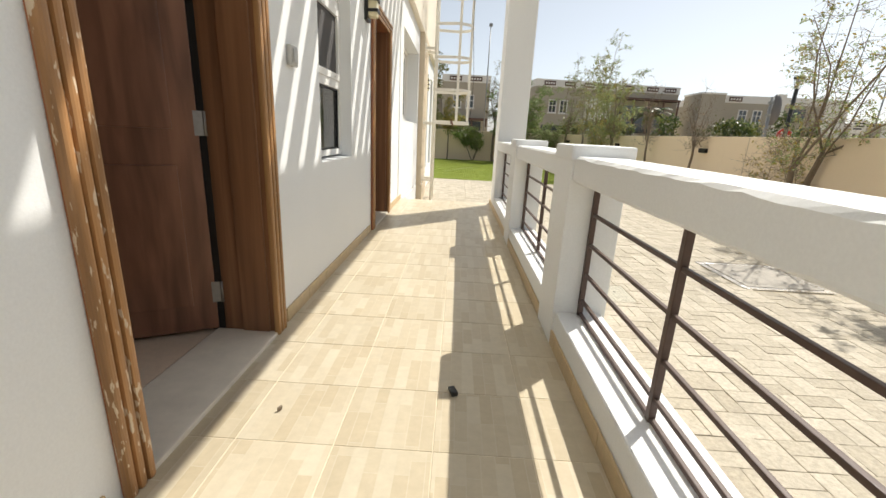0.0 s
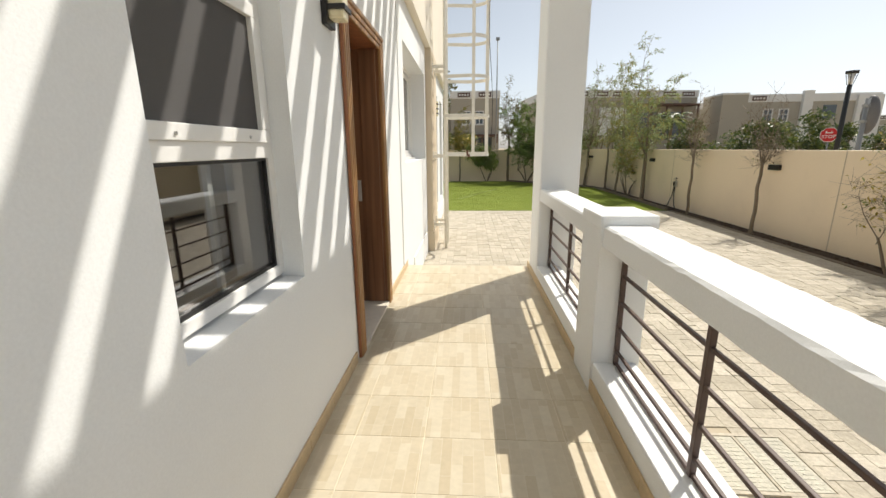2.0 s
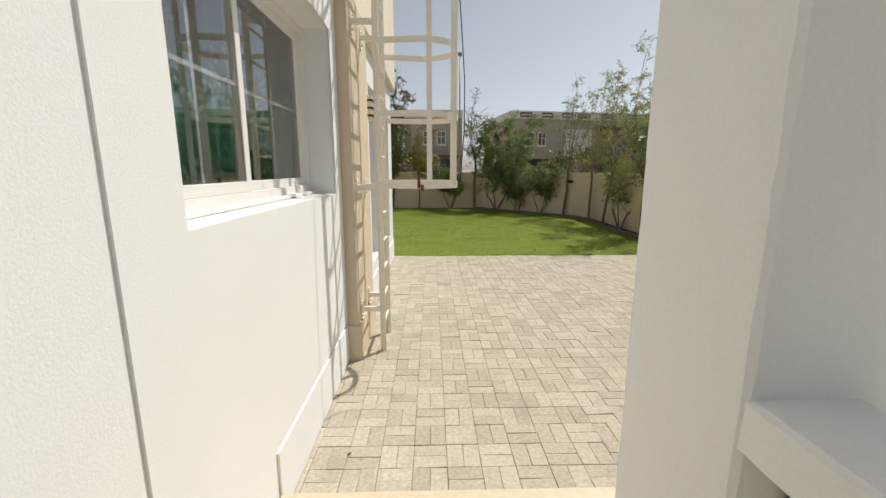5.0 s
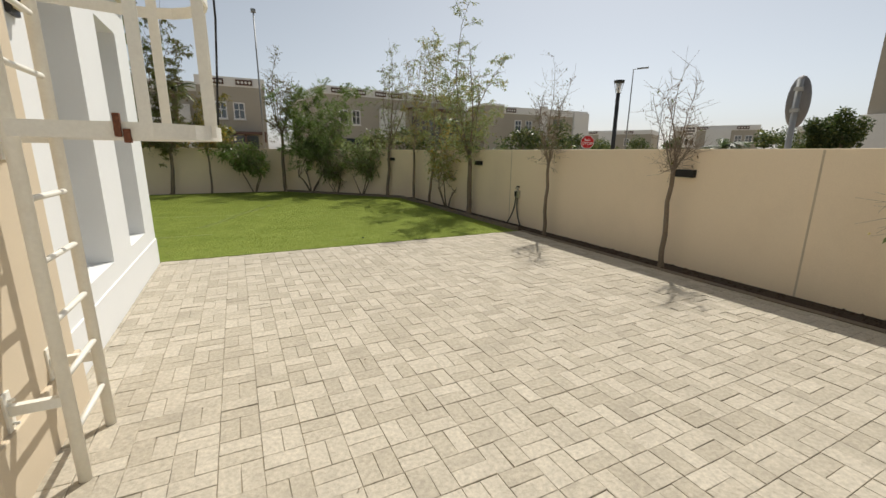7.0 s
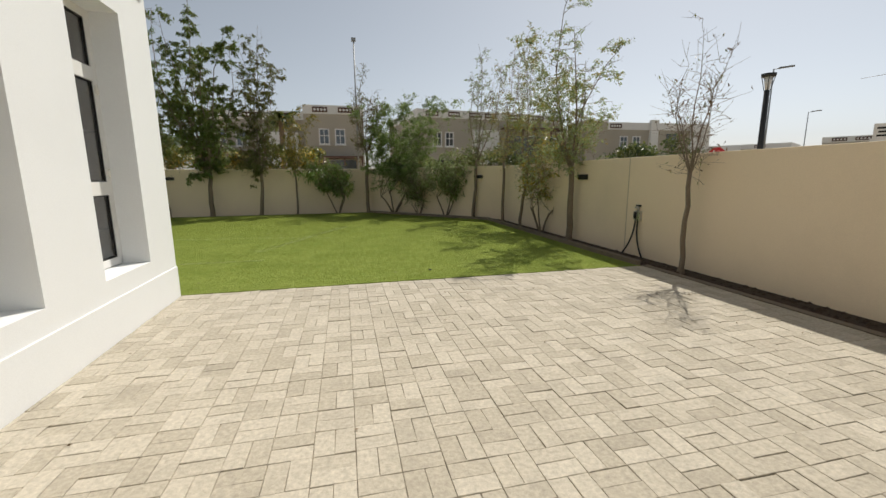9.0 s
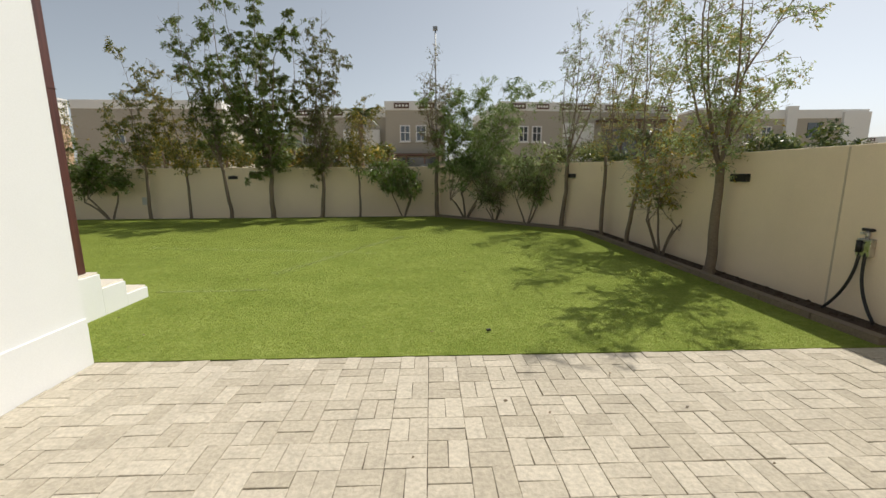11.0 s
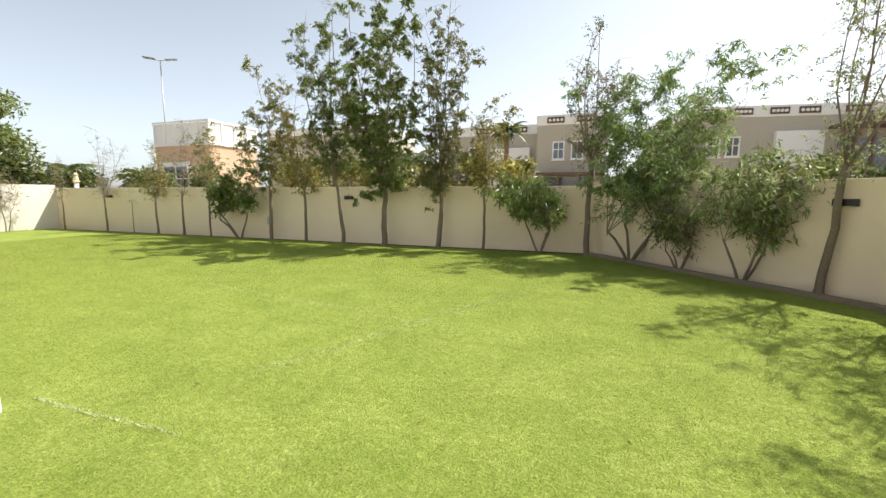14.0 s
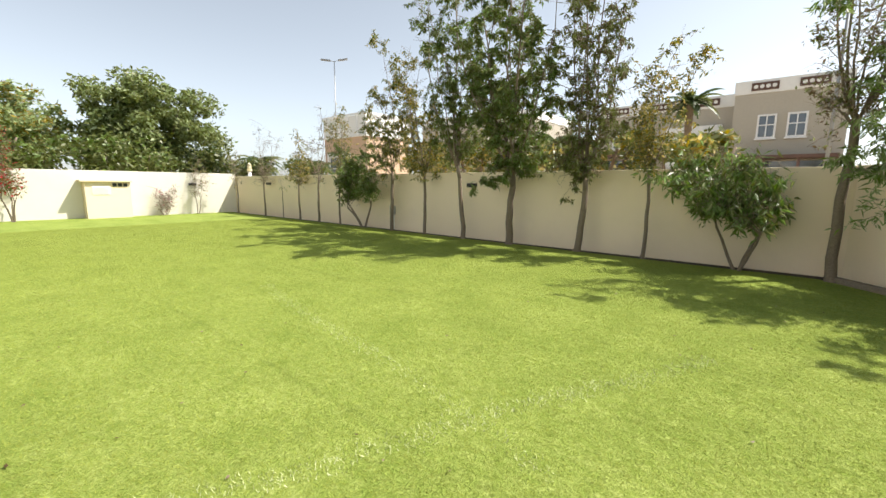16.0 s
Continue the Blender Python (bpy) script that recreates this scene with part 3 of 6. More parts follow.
# ---- windows ----
def window_casement(name, y0, y1, z0, z1, xf, bars, label, sashes=False, f=0.045, th=0.03):
    """White framed window: bars are heights of the cross bars, f and th the widths of frame and half a bar."""
    root = tagged(empty(name, xf, (y0 + y1) / 2, z0), label, "window", "", "structure")
    w, h = (y1 - y0) / 2, z1 - z0
    bm = bmesh.new()
    box(bm, -0.06, 0, -w, w, 0, f, 0.004)
    box(bm, -0.06, 0, -w, w, h - f, h, 0.004)
    box(bm, -0.06, 0, -w, -w + f, f, h - f, 0.004)
    box(bm, -0.06, 0, w - f, w, f, h - f, 0.004)
    part("window_frame", bm, M_ALU, root)
    zs = [0] + [b - z0 for b in bars] + [h]
    for b in zs[1:-1]:
        bm = bmesh.new()
        box(bm, -0.055, 0.004, -w + f, w - f, b - th, b + th, 0.004)
        part("transom", bm, M_ALU, root)
    for i in range(len(zs) - 1):
        lo, hi = zs[i] + (f if i == 0 else th), zs[i + 1] - (f if i == len(zs) - 2 else th)
        bm = bmesh.new()
        box(bm, -0.034, -0.028, -w + f, w - f, lo, hi)
        part("pane", bm, M_GLASS, root).visible_shadow = False
        bm = bmesh.new()
        g = 0.012
        box(bm, -0.026, -0.012, -w + f, w - f, lo, lo + g)
        box(bm, -0.026, -0.012, -w + f, w - f, hi - g, hi)
        box(bm, -0.026, -0.012, -w + f, -w + f + g, lo + g, hi - g)
        box(bm, -0.026, -0.012, w - f - g, w - f, lo + g, hi - g)
        part("gasket", bm, M_BLACK, root, "black rubber seal")
        if sashes and i > 0:
            bm = bmesh.new()
            g = 0.05
            box(bm, -0.02, 0.014, -w + f, w - f, lo, lo + g, 0.004)
            box(bm, -0.02, 0.014, -w + f, w - f, hi - g, hi, 0.004)
            box(bm, -0.02, 0.014, -w + f, -w + f + g, lo + g, hi - g, 0.004)
            box(bm, -0.02, 0.014, w - f - g, w - f, lo + g, hi - g, 0.004)
            sash = part("sash", bm, M_ALU, root)
            for ys in (-w + 0.2, w - 0.2):
                bm = bmesh.new()
                tube(bm, (0.012, ys, lo + 0.02), (0.018, ys, lo + 0.02), 0.006)
                part("screw", bm, M_CHROME, sash)
            bm = bmesh.new()
            box(bm, -0.008, -0.006, -w + f + g, w - f - g, lo + g, hi - g)
            part("insect_screen", bm, M_SCREEN, root, "fine dark insect screen")
    return root


M_SCREEN = material("grey_insect_screen", (0.085, 0.08, 0.078), 0.8, vary=0.1, fine=300, bump=0.0)
M_GLASS = bpy.data.materials.new("tinted_window_glass")
M_GLASS.use_nodes = True
gb = M_GLASS.node_tree.nodes["Principled BSDF"]
gb.inputs["Base Color"].default_value = (0.52, 0.51, 0.51, 1)
gb.inputs["Roughness"].default_value = 0.0
gb.inputs["IOR"].default_value = 2.0
gb.inputs["Transmission Weight"].default_value = 1.0
M_BAR = material("pale_glazing_bar", (0.55, 0.60, 0.58), 0.4, vary=0.02, bump=0.0)

w1 = window_casement("window_1", 2.79, 3.60, 1.29, 2.95, WX - 0.09, (1.83, 2.40), "white framed three-light window with insect screens", True)
bm = bmesh.new()
box(bm, -0.060, -0.042, -0.014, 0.014, 0.046, 0.508, 0.003)
part("glazing_bar", bm, M_BAR, w1)
for nm, a, b in (("window_3", 11.12, 12.0), ("window_4", 12.76, 13.62)):
    wt = window_casement(nm, a, b, 0.57, 3.0, WX - 0.25, (1.34, 2.42), "tall white framed three-light window in a deep reveal", False, 0.075, 0.065)
    hw = (b - a) / 2
    for z in (0.94, 1.88):
        bm = bmesh.new()
        box(bm, -0.058, -0.042, -hw + 0.076, hw - 0.076, z - 0.57 - 0.012, z - 0.57 + 0.012, 0.003)
        part("glazing_bar", bm, M_BAR, wt)
    for z in (1.49, 2.28):
        bm = bmesh.new()
        tube(bm, (0.012, hw - 0.05, z - 0.57 - 0.045), (0.012, hw - 0.05, z - 0.57 + 0.045), 0.011, n=10)
        box(bm, 0.001, 0.006, hw - 0.068, hw - 0.03, z - 0.57 - 0.035, z - 0.57 + 0.035, 0.002)
        part("hinge", bm, M_WHITEMETAL, wt, "white window hinge")

# sliding window with glazing bars between its panes
xf = WX - 0.21
w2 = tagged(empty("window_2", xf, 7.86, 1.68), "white framed two-leaf sliding window with glazing bars", "window", "", "structure")
bm = bmesh.new()
for (a, b, c, d) in ((-1.12, 1.12, 0, 0.07), (-1.12, 1.12, 1.26, 1.32), (-1.12, -1.05, 0.07, 1.26), (1.05, 1.12, 0.07, 1.26)):
    box(bm, -0.09, 0, a, b, c, d, 0.004)
box(bm, -0.01, 0.05, -1.12, 1.12, -0.005, 0.018, 0.004)
box(bm, 0.0, 0.012, 1.062, 1.074, 0.02, 1.26)
part("window_frame", bm, M_ALU, w2)
for y0, y1, dx in ((-1.05, -0.06, -0.03), (-0.12, 1.05, -0.066)):
    bm = bmesh.new()
    for (a, b, c, d) in ((y0, y1, 0.07, 0.13), (y0, y1, 1.2, 1.26), (y0, y0 + 0.06, 0.13, 1.2), (y1 - 0.06, y1, 0.13, 1.2)):
        box(bm, dx, dx + 0.03, a, b, c, d, 0.004)
    leaf = part("sash", bm, M_ALU, w2)
    bm = bmesh.new()
    box(bm, dx + 0.018, dx + 0.023, y0 + 0.06, y1 - 0.06, 0.13, 1.2)
    part("pane", bm, M_GLASS, leaf).visible_shadow = False
    bm = bmesh.new()
    ym = (y0 + y1) / 2
    box(bm, dx + 0.006, dx + 0.014, ym - 0.011, ym + 0.011, 0.13, 1.2)
    box(bm, dx + 0.0062, dx + 0.0138, y0 + 0.06, y1 - 0.06, 0.64, 0.662)
    part("glazing_bar", bm, M_BAR, leaf)
bm = bmesh.new()
box(bm, xf + 0.012, WX + 0.0095, 6.745, 8.975, 1.655, 1.676, 0.002)
for v in bm.verts:
    if v.co.z > 1.665:
        v.co.z -= 0.09 * (v.co.x - xf)
structure("window_sill", bm, M_WHITE, "white rendered window sill with flaking edge", "window sill")

# flowered curtain behind the sliding window
M_CURTAIN = bpy.data.materials.new("green_flowered_cloth")
M_CURTAIN.use_nodes = True
cn, cl = M_CURTAIN.node_tree.nodes, M_CURTAIN.node_tree.links
cg = cn.new("ShaderNodeNewGeometry")
cv = cn.new("ShaderNodeTexVoronoi")
cv.inputs["Scale"].default_value = 24.0
cr = cn.new("ShaderNodeValToRGB")
cr.color_ramp.interpolation = 'CONSTANT'
cr.color_ramp.elements[0].color, cr.color_ramp.elements[1].color = (0.40, 0.70, 0.50, 1), (0.03, 0.27, 0.17, 1)
cr.color_ramp.elements[1].position = 0.26
cl.new(cg.outputs["Position"], cv.inputs["Vector"])
spray = cn.new("ShaderNodeTexNoise")
spray.inputs["Scale"].default_value, spray.inputs["Detail"].default_value = 3.6, 3
cl.new(cg.outputs["Position"], spray.inputs["Vector"])
gather = cn.new("ShaderNodeMapRange")
gather.inputs[1].default_value, gather.inputs[2].default_value, gather.inputs[3].default_value, gather.inputs[4].default_value = 0.47, 0.58, 0.6, -0.18
cl.new(spray.outputs[0], gather.inputs[0])
bloom = cn.new("ShaderNodeMath")
cl.new(cv.outputs["Distance"], bloom.inputs[0])
cl.new(gather.outputs[0], bloom.inputs[1])
cl.new(bloom.outputs[0], cr.inputs[0])
cl.new(cr.outputs[0], cn["Principled BSDF"].inputs["Base Color"])
cn["Principled BSDF"].inputs["Roughness"].default_value = 0.9
bm = bmesh.new()
rows = []
for k in range(121):
    y = 6.6 + k * 0.021
    x = WX - 0.40 + 0.02 * math.sin(k * 0.7)
    rows.append((bm.verts.new((x, y, 1.45)), bm.verts.new((x, y, 3.1))))
for a, b in zip(rows, rows[1:]):
    f = bm.faces.new((a[0], b[0], b[1], a[1]))
    f.smooth = True
curtain = tagged(link("curtain", bm, M_CURTAIN), "green cloth curtain with pale flowers behind glass", "curtain")
mod = curtain.modifiers.new("thickness", 'SOLIDIFY')
mod.thickness = 0.004


# ---- railings ----
def railing(y0, y1):
    root = tagged(empty("railing", (PX0 + PX1) / 2, (y0 + y1) / 2, 0.62), "dark brown painted steel railing in the parapet", "railing", "railings in the porch parapet")
    L = (y1 - y0) / 2
    for k in range(2 if L < 0.55 else 3):
        n = 1 if L < 0.55 else 2
        y = -L + 0.02 + k * (2 * L - 0.04) / n
        bm = bmesh.new()
        box(bm, -0.0125, 0.0125, y - 0.0125, y + 0.0125, 0, 0.68, 0.003)
        part("post", bm, M_RAIL, root)
    for z in (0.012, 0.085, 0.225, 0.38, 0.53):
        bm = bmesh.new()
        box(bm, -0.008, 0.008, -L, L, z - 0.0082, z + 0.0082, 0.003)
        part("rail", bm, M_RAIL, root)
    return root


for y0, y1 in spans:
    if y0 > -3:
        railing(y0, y1)
    else:
        for a in (-5.9, -3.9, -1.96):
            railing(a, a + 1.94)


# ---- fixtures on the house ----
def wall_lamp(y, z, xw):
    root = tagged(empty("wall_lamp", xw, y, z), "black bracket wall lamp with stacked cream glass", "wall lamp", "wall lamps on the house")
    bm = bmesh.new()
    box(bm, 0, 0.03, -0.07, 0.07, -0.17, 0.17, 0.004)
    part("back_plate", bm, M_BLACK, root)
    bm = bmesh.new()
    box(bm, 0.03, 0.11, -0.05, 0.05, -0.14, 0.15, 0.012)
    part("shade", bm, M_LAMPGLASS, root, "cream glass shade")
    for k in range(3):
        bm = bmesh.new()
        box(bm, 0.028, 0.122, -0.062, 0.062, -0.10 + 0.09 * k, -0.075 + 0.09 * k, 0.003)
        part("louvre", bm, M_BLACK, root)
    return root


wall_lamp(4.16, 2.62, WX)
wall_lamp(10.72, 2.62, WX)
sw = tagged(empty("light_switch", WX, 2.32, 1.85), "grey plastic outdoor light switch on the wall", "light switch")
bm = bmesh.new()
box(bm, 0, 0.028, -0.045, 0.045, -0.05, 0.05, 0.007)
part("housing", bm, M_GREYPLASTIC, sw)
bm = bmesh.new()
box(bm, 0.026, 0.036, -0.028, 0.028, -0.034, 0.034, 0.005)
part("rocker", bm, M_GREYPLASTIC, sw)

# roof ladder with its safety cage
lad = tagged(empty("roof_ladder", -0.58, 9.67, 0), "white painted steel roof ladder with a safety cage", "ladder")
for y in (-0.25, 0.25):
    bm = bmesh.new()
    tube(bm, (0, y, 0.0), (0, y, 7.6), 0.029, n=12)
    part("stile", bm, M_WHITEMETAL, lad)
for k in range(26):
    bm = bmesh.new()
    z = 0.275 + 0.288 * k
    tube(bm, (0, -0.25, z), (0, 0.25, z), 0.015, n=8)
    part("rung", bm, M_WHITEMETAL, lad)
for z in (0.46, 1.70, 3.2, 4.7):
    for y in (-0.25, 0.25):
        bm = bmesh.new()
        beam(bm, (-0.215, y, z), (-0.02, y, z), 0.035, 0.05)
        box(bm, -0.222, -0.21, y - 0.035, y + 0.035, z - 0.11, z + 0.09, 0.003)
        for dz in (-0.07, 0.05):
            tube(bm, (-0.212, y, z + dz), (-0.185, y, z + dz), 0.008, n=6)
        part("bracket", bm, M_WHITEMETAL, lad, "white bolted wall bracket")


def hoop_points():
    pts = [(0.0, -0.29), (0.42, -0.36)]
    for k in range(1, 12):
        a = -math.pi / 2 + math.pi * k / 12
        pts.append((0.42 + 0.36 * math.cos(a), 0.36 * math.sin(a)))
    return pts + [(0.42, 0.36), (0.0, 0.29)]


for z in (1.73, 2.39, 3.03, 3.66, 4.3, 4.95, 5.6, 6.25, 6.9):
    bm = bmesh.new()
    pts = hoop_points()
    hh = 0.035 if z < 2 else 0.028
    ring = [[bm.verts.new((x * s, y * s, z + dz)) for s, dz in ((1, -hh), (1, hh), (0.985, hh), (0.985, -hh))] for x, y in pts]
    for a, b in zip(ring, ring[1:]):
        for q in range(4):
            bm.faces.new((a[q], b[q], b[(q + 1) % 4], a[(q + 1) % 4]))
    bm.faces.new(ring[0]); bm.faces.new(ring[-1][::-1])
    bmesh.ops.recalc_face_normals(bm, faces=bm.faces)
    part("cage_hoop", bm, M_WHITEMETAL, lad, "white flat steel hoop with rust spots")
for a in (-78, -26, 26, 78):
    ca, sa = math.cos(radians(a)), math.sin(radians(a))
    bm = bmesh.new()
    c = Vector((0.42 + 0.352 * ca, 0.352 * sa, 0))
    beam(bm, c + Vector((0, 0, 1.71)), c + Vector((0, 0, 7.0)), 0.05, 0.012)
    part("cage_strip", bm, M_WHITEMETAL, lad)
bm = bmesh.new()
box(bm, 0.377, 0.403, -0.373, -0.341, 1.70, 1.80, 0.004)
box(bm, 0.409, 0.435, -0.378, -0.337, 1.675, 1.735, 0.004)
part("latch", bm, material("rusty_steel", (0.16, 0.06, 0.03), 0.85, vary=0.45, fine=70), lad, "rusty steel latch")
bm = bmesh.new()
prev = Vector((0.20, 9.25, 1.76))
for k in range(1, 13):
    q = Vector((0.20 + 0.04 * math.sin(k), 9.25 + 0.012 * k, 1.76 + k * 0.45))
    tube(bm, prev, q, 0.005, n=5, cap=False)
    prev = q
tagged(link("cable", bm, M_BLACK), "thin dark cable hanging along the ladder cage", "cable")

# ---- lawn edge, kerb and small ground things ----
bm = bmesh.new()
def kerb_run(a, b):
    a, b = Vector(a), Vector(b)
    n = max(1, int((b - a).length / 0.6))
    for k in range(n):
        p, q = a.lerp(b, k / n), a.lerp(b, (k + 1) / n)
        g = (q - p).normalized() * 0.004
        beam(bm, p + g, q - g, 0.09, 0.11, 0.008)
kerb_run((EX - 0.57, EDGE + 0.02, 0.025), (EX - 0.57, DY - 0.25, 0.025))
kerb_run((EX - 0.57, DY - 0.25, 0.025), (DX - 0.2, NY - 0.45, 0.025))
structure("kerb", bm, M_KERB, "low brown concrete edging between turf and bed", "kerb")
bm = bmesh.new()
kerb_run((EX - 0.47, -6, -0.045), (EX - 0.47, EDGE, -0.045))
structure("kerb_paving", bm, M_KERB, "flush concrete edging along the planting bed", "kerb")

rng = random.Random(7)
M_SEAM = material('turf_seam_fibre', (0.50, 0.54, 0.28), 0.9, vary=0.4, fine=120)
# loose clods and dry leaves in the bed
verts, faces = [], []
for k in range(1500):
    if k < 900:
        x, y = EX - 0.02 - rng.random() * 0.44, rng.uniform(4, DY)
    else:
        u = rng.random()
        x, y = EX + (DX - EX) * u - rng.random() * 0.3, DY + (NY - DY) * u - rng.random() * 0.25
    s = rng.uniform(0.01, 0.035)
    i = len(verts)
    for c in ((-1, -1, 0), (1, -1, 0), (1, 1, 0), (-1, 1, 0), (0, 0, 0.9)):
        verts.append((x + c[0] * s * rng.uniform(.5, 1), y + c[1] * s * rng.uniform(.5, 1), -0.022 + c[2] * s))
    faces += [(i, i + 1, i + 4), (i + 1, i + 2, i + 4), (i + 2, i + 3, i + 4), (i + 3, i, i + 4)]
me = bpy.data.meshes.new("soil_clods")
me.from_pydata(verts, [], faces)
me.materials.append(M_SOIL)
tagged(new("soil_clods", me), "crumbly dark soil clods in the bed", "soil", "", "stuff")

def turf_seam(name, p, q, width, count, seed):
    """Pale brushed-up fibres along the joint between two lengths of turf."""
    rnd = random.Random(seed)
    p, q = Vector(p), Vector(q)
    d = (q - p).normalized()
    side = Vector((-d.y, d.x, 0))
    verts, faces = [], []
    for k in range(count):
        u = rnd.random()
        c = p.lerp(q, u) + side * (rnd.gauss(0, width * 0.4) + 0.25 * width * math.sin(u * 9 + seed))
        a = rnd.uniform(0, 6.28)
        w = Vector((math.cos(a), math.sin(a), 0)) * rnd.uniform(0.0016, 0.003)
        lean = d * rnd.gauss(0, 0.012) + side * rnd.gauss(0, 0.012)
        i = len(verts)
        verts += [c - w, c + w, c + lean + Vector((0, 0, rnd.uniform(0.012, 0.024)))]
        faces.append((i, i + 1, i + 2))
    me = bpy.data.meshes.new(name)
    me.from_pydata(verts, [], faces)
    me.materials.append(M_SEAM)
    tagged(new(name, me), "pale brushed seam between two lengths of turf", "turf seam", "", "structure")


turf_seam("turf_seam_1", (-1.7, 16.28, 0.008), (-0.3, 16.3, 0.008), 0.02, 500, 1)
turf_seam("turf_seam_2", (-3.97, 19.66, 0.008), (0.82, 18.79, 0.008), 0.12, 900, 2)
turf_seam("turf_seam_3", (-0.55, 17.2, 0.008), (1.13, 20.92, 0.008), 0.13, 1700, 3)

def translucent(m, share):
    """Lets a share of the light through a thin blade or leaf."""
    n, l = m.node_tree.nodes, m.node_tree.links
    b = n["Principled BSDF"]
    tr = n.new("ShaderNodeBsdfTranslucent")
    mixs = n.new("ShaderNodeMixShader")
    mixs.inputs[0].default_value = share
    l.new(b.inputs["Base Color"].links[0].from_socket, tr.inputs[0])
    l.new(b.outputs[0], mixs.inputs[1])
    l.new(tr.outputs[0], mixs.inputs[2])
    l.new(mixs.outputs[0], n["Material Output"].inputs[0])
    return m


# turf blades where the walk passes nearest
M_BLADE = translucent(material("turf_blade", (0.292, 0.335, 0.070), 0.7, vary=0.16, stain=0.2, bump=0.0, island=0.10, spec=0.08, coarse=1.1, fine=9), 0.4)
N = 1250000
nr = np.random.RandomState(3)
px = nr.uniform(-15.0, EX - 0.63, N)
py = EDGE + 0.01 + nr.uniform(0, 1, N) * (NY - 0.3 - EDGE)
bend = np.interp(px, [DX - 0.3, EX - 0.56], [NY - 0.47, DY - 0.22])
far = np.hypot(np.maximum(0, -3.0 - px) * 0.8, np.maximum(0, py - 19.0))
keep = (nr.uniform(0, 1, N) < np.clip(1.1 - far / 16, 0.3, 1)) & (py < bend) & ~((px < -1.66) & (py < 16.15))
px, py, far = px[keep], py[keep], far[keep]
N = len(px)
ang = nr.uniform(0, 2 * np.pi, N)
hgt = nr.uniform(0.006, 0.014, N)
wid = nr.uniform(0.0016, 0.0034, N) * (1 + far / 8)
lx, ly = nr.normal(-0.006, 0.017, N), nr.normal(-0.004, 0.017, N)
co = np.zeros((N, 3, 3), np.float32)
co[:, 0] = np.stack([px - np.cos(ang) * wid, py - np.sin(ang) * wid, np.full(N, 0.007)], 1)
co[:, 1] = np.stack([px + np.cos(ang) * wid, py + np.sin(ang) * wid, np.full(N, 0.007)], 1)
co[:, 2] = np.stack([px + lx, py + ly, 0.007 + hgt], 1)
me = bpy.data.meshes.new("turf_blades")
me.vertices.add(N * 3)
me.vertices.foreach_set("co", co.ravel())
me.loops.add(N * 3)
me.loops.foreach_set("vertex_index", np.arange(N * 3, dtype=np.int32))
me.polygons.add(N)
me.polygons.foreach_set("loop_start", np.arange(0, N * 3, 3, dtype=np.int32))
me.update()
me.validate()
me.materials.append(M_BLADE)
tagged(new("turf_blades", me), "short green plastic blades of the turf", "turf", "", "stuff")


# ---- trees ----
M_BARK = material("grey_brown_bark", (0.20, 0.155, 0.11), 0.9, vary=0.3, fine=55, coarse=5, bump=0.7)
M_TWIG = material("pale_twig", (0.24, 0.19, 0.14), 0.9, vary=0.2, fine=40, bump=0.2)


def leaf_material(name, colour):
    return translucent(material(name, colour, 0.44, vary=0.18, fine=30, stain=0.0, bump=0.0, island=0.42, spec=0.6), 0.47)


L_GREEN = leaf_material("leaf_green", (0.155, 0.178, 0.043))
L_BRIGHT = leaf_material("leaf_bright_green", (0.155, 0.24, 0.048))
L_DARK = leaf_material("leaf_dark_green", (0.06, 0.095, 0.026))
L_YELLOW = leaf_material("leaf_yellow", (0.36, 0.275, 0.045))
L_LIGHT = leaf_material("leaf_light_green", (0.29, 0.36, 0.14))
L_DRY = leaf_material("leaf_dry_brown", (0.16, 0.11, 0.055))
L_PINK = leaf_material("flower_pink", (0.50, 0.03, 0.12))
L_RED = leaf_material("flower_red", (0.45, 0.02, 0.02))


def curve_to(bm, p, q, r0, r1, rnd, sag=0.12, n=4, sides=6):
    """A wavering branch from p to q; returns the points on it."""
    p, q = Vector(p), Vector(q)
    L = (q - p).length
    off = Vector((rnd.uniform(-1, 1), rnd.uniform(-1, 1), rnd.uniform(-0.2, 0.9))) * L * sag
    pts = []
    for k in range(n + 1):
        u = k / n
        w = Vector((rnd.uniform(-1, 1), rnd.uniform(-1, 1), rnd.uniform(-1, 1))) * (L * 0.012 if 0 < k < n else 0)
        pts.append(p.lerp(q, u) + off * (4 * u * (1 - u)) + w)
    for k in range(n):
        a, b = r0 + (r1 - r0) * k / n, r0 + (r1 - r0) * (k + 1) / n
        tube(bm, pts[k], pts[k + 1] + (pts[k + 1] - pts[k]) * 0.03, a, b, n=sides, cap=(k == n - 1))
    return pts


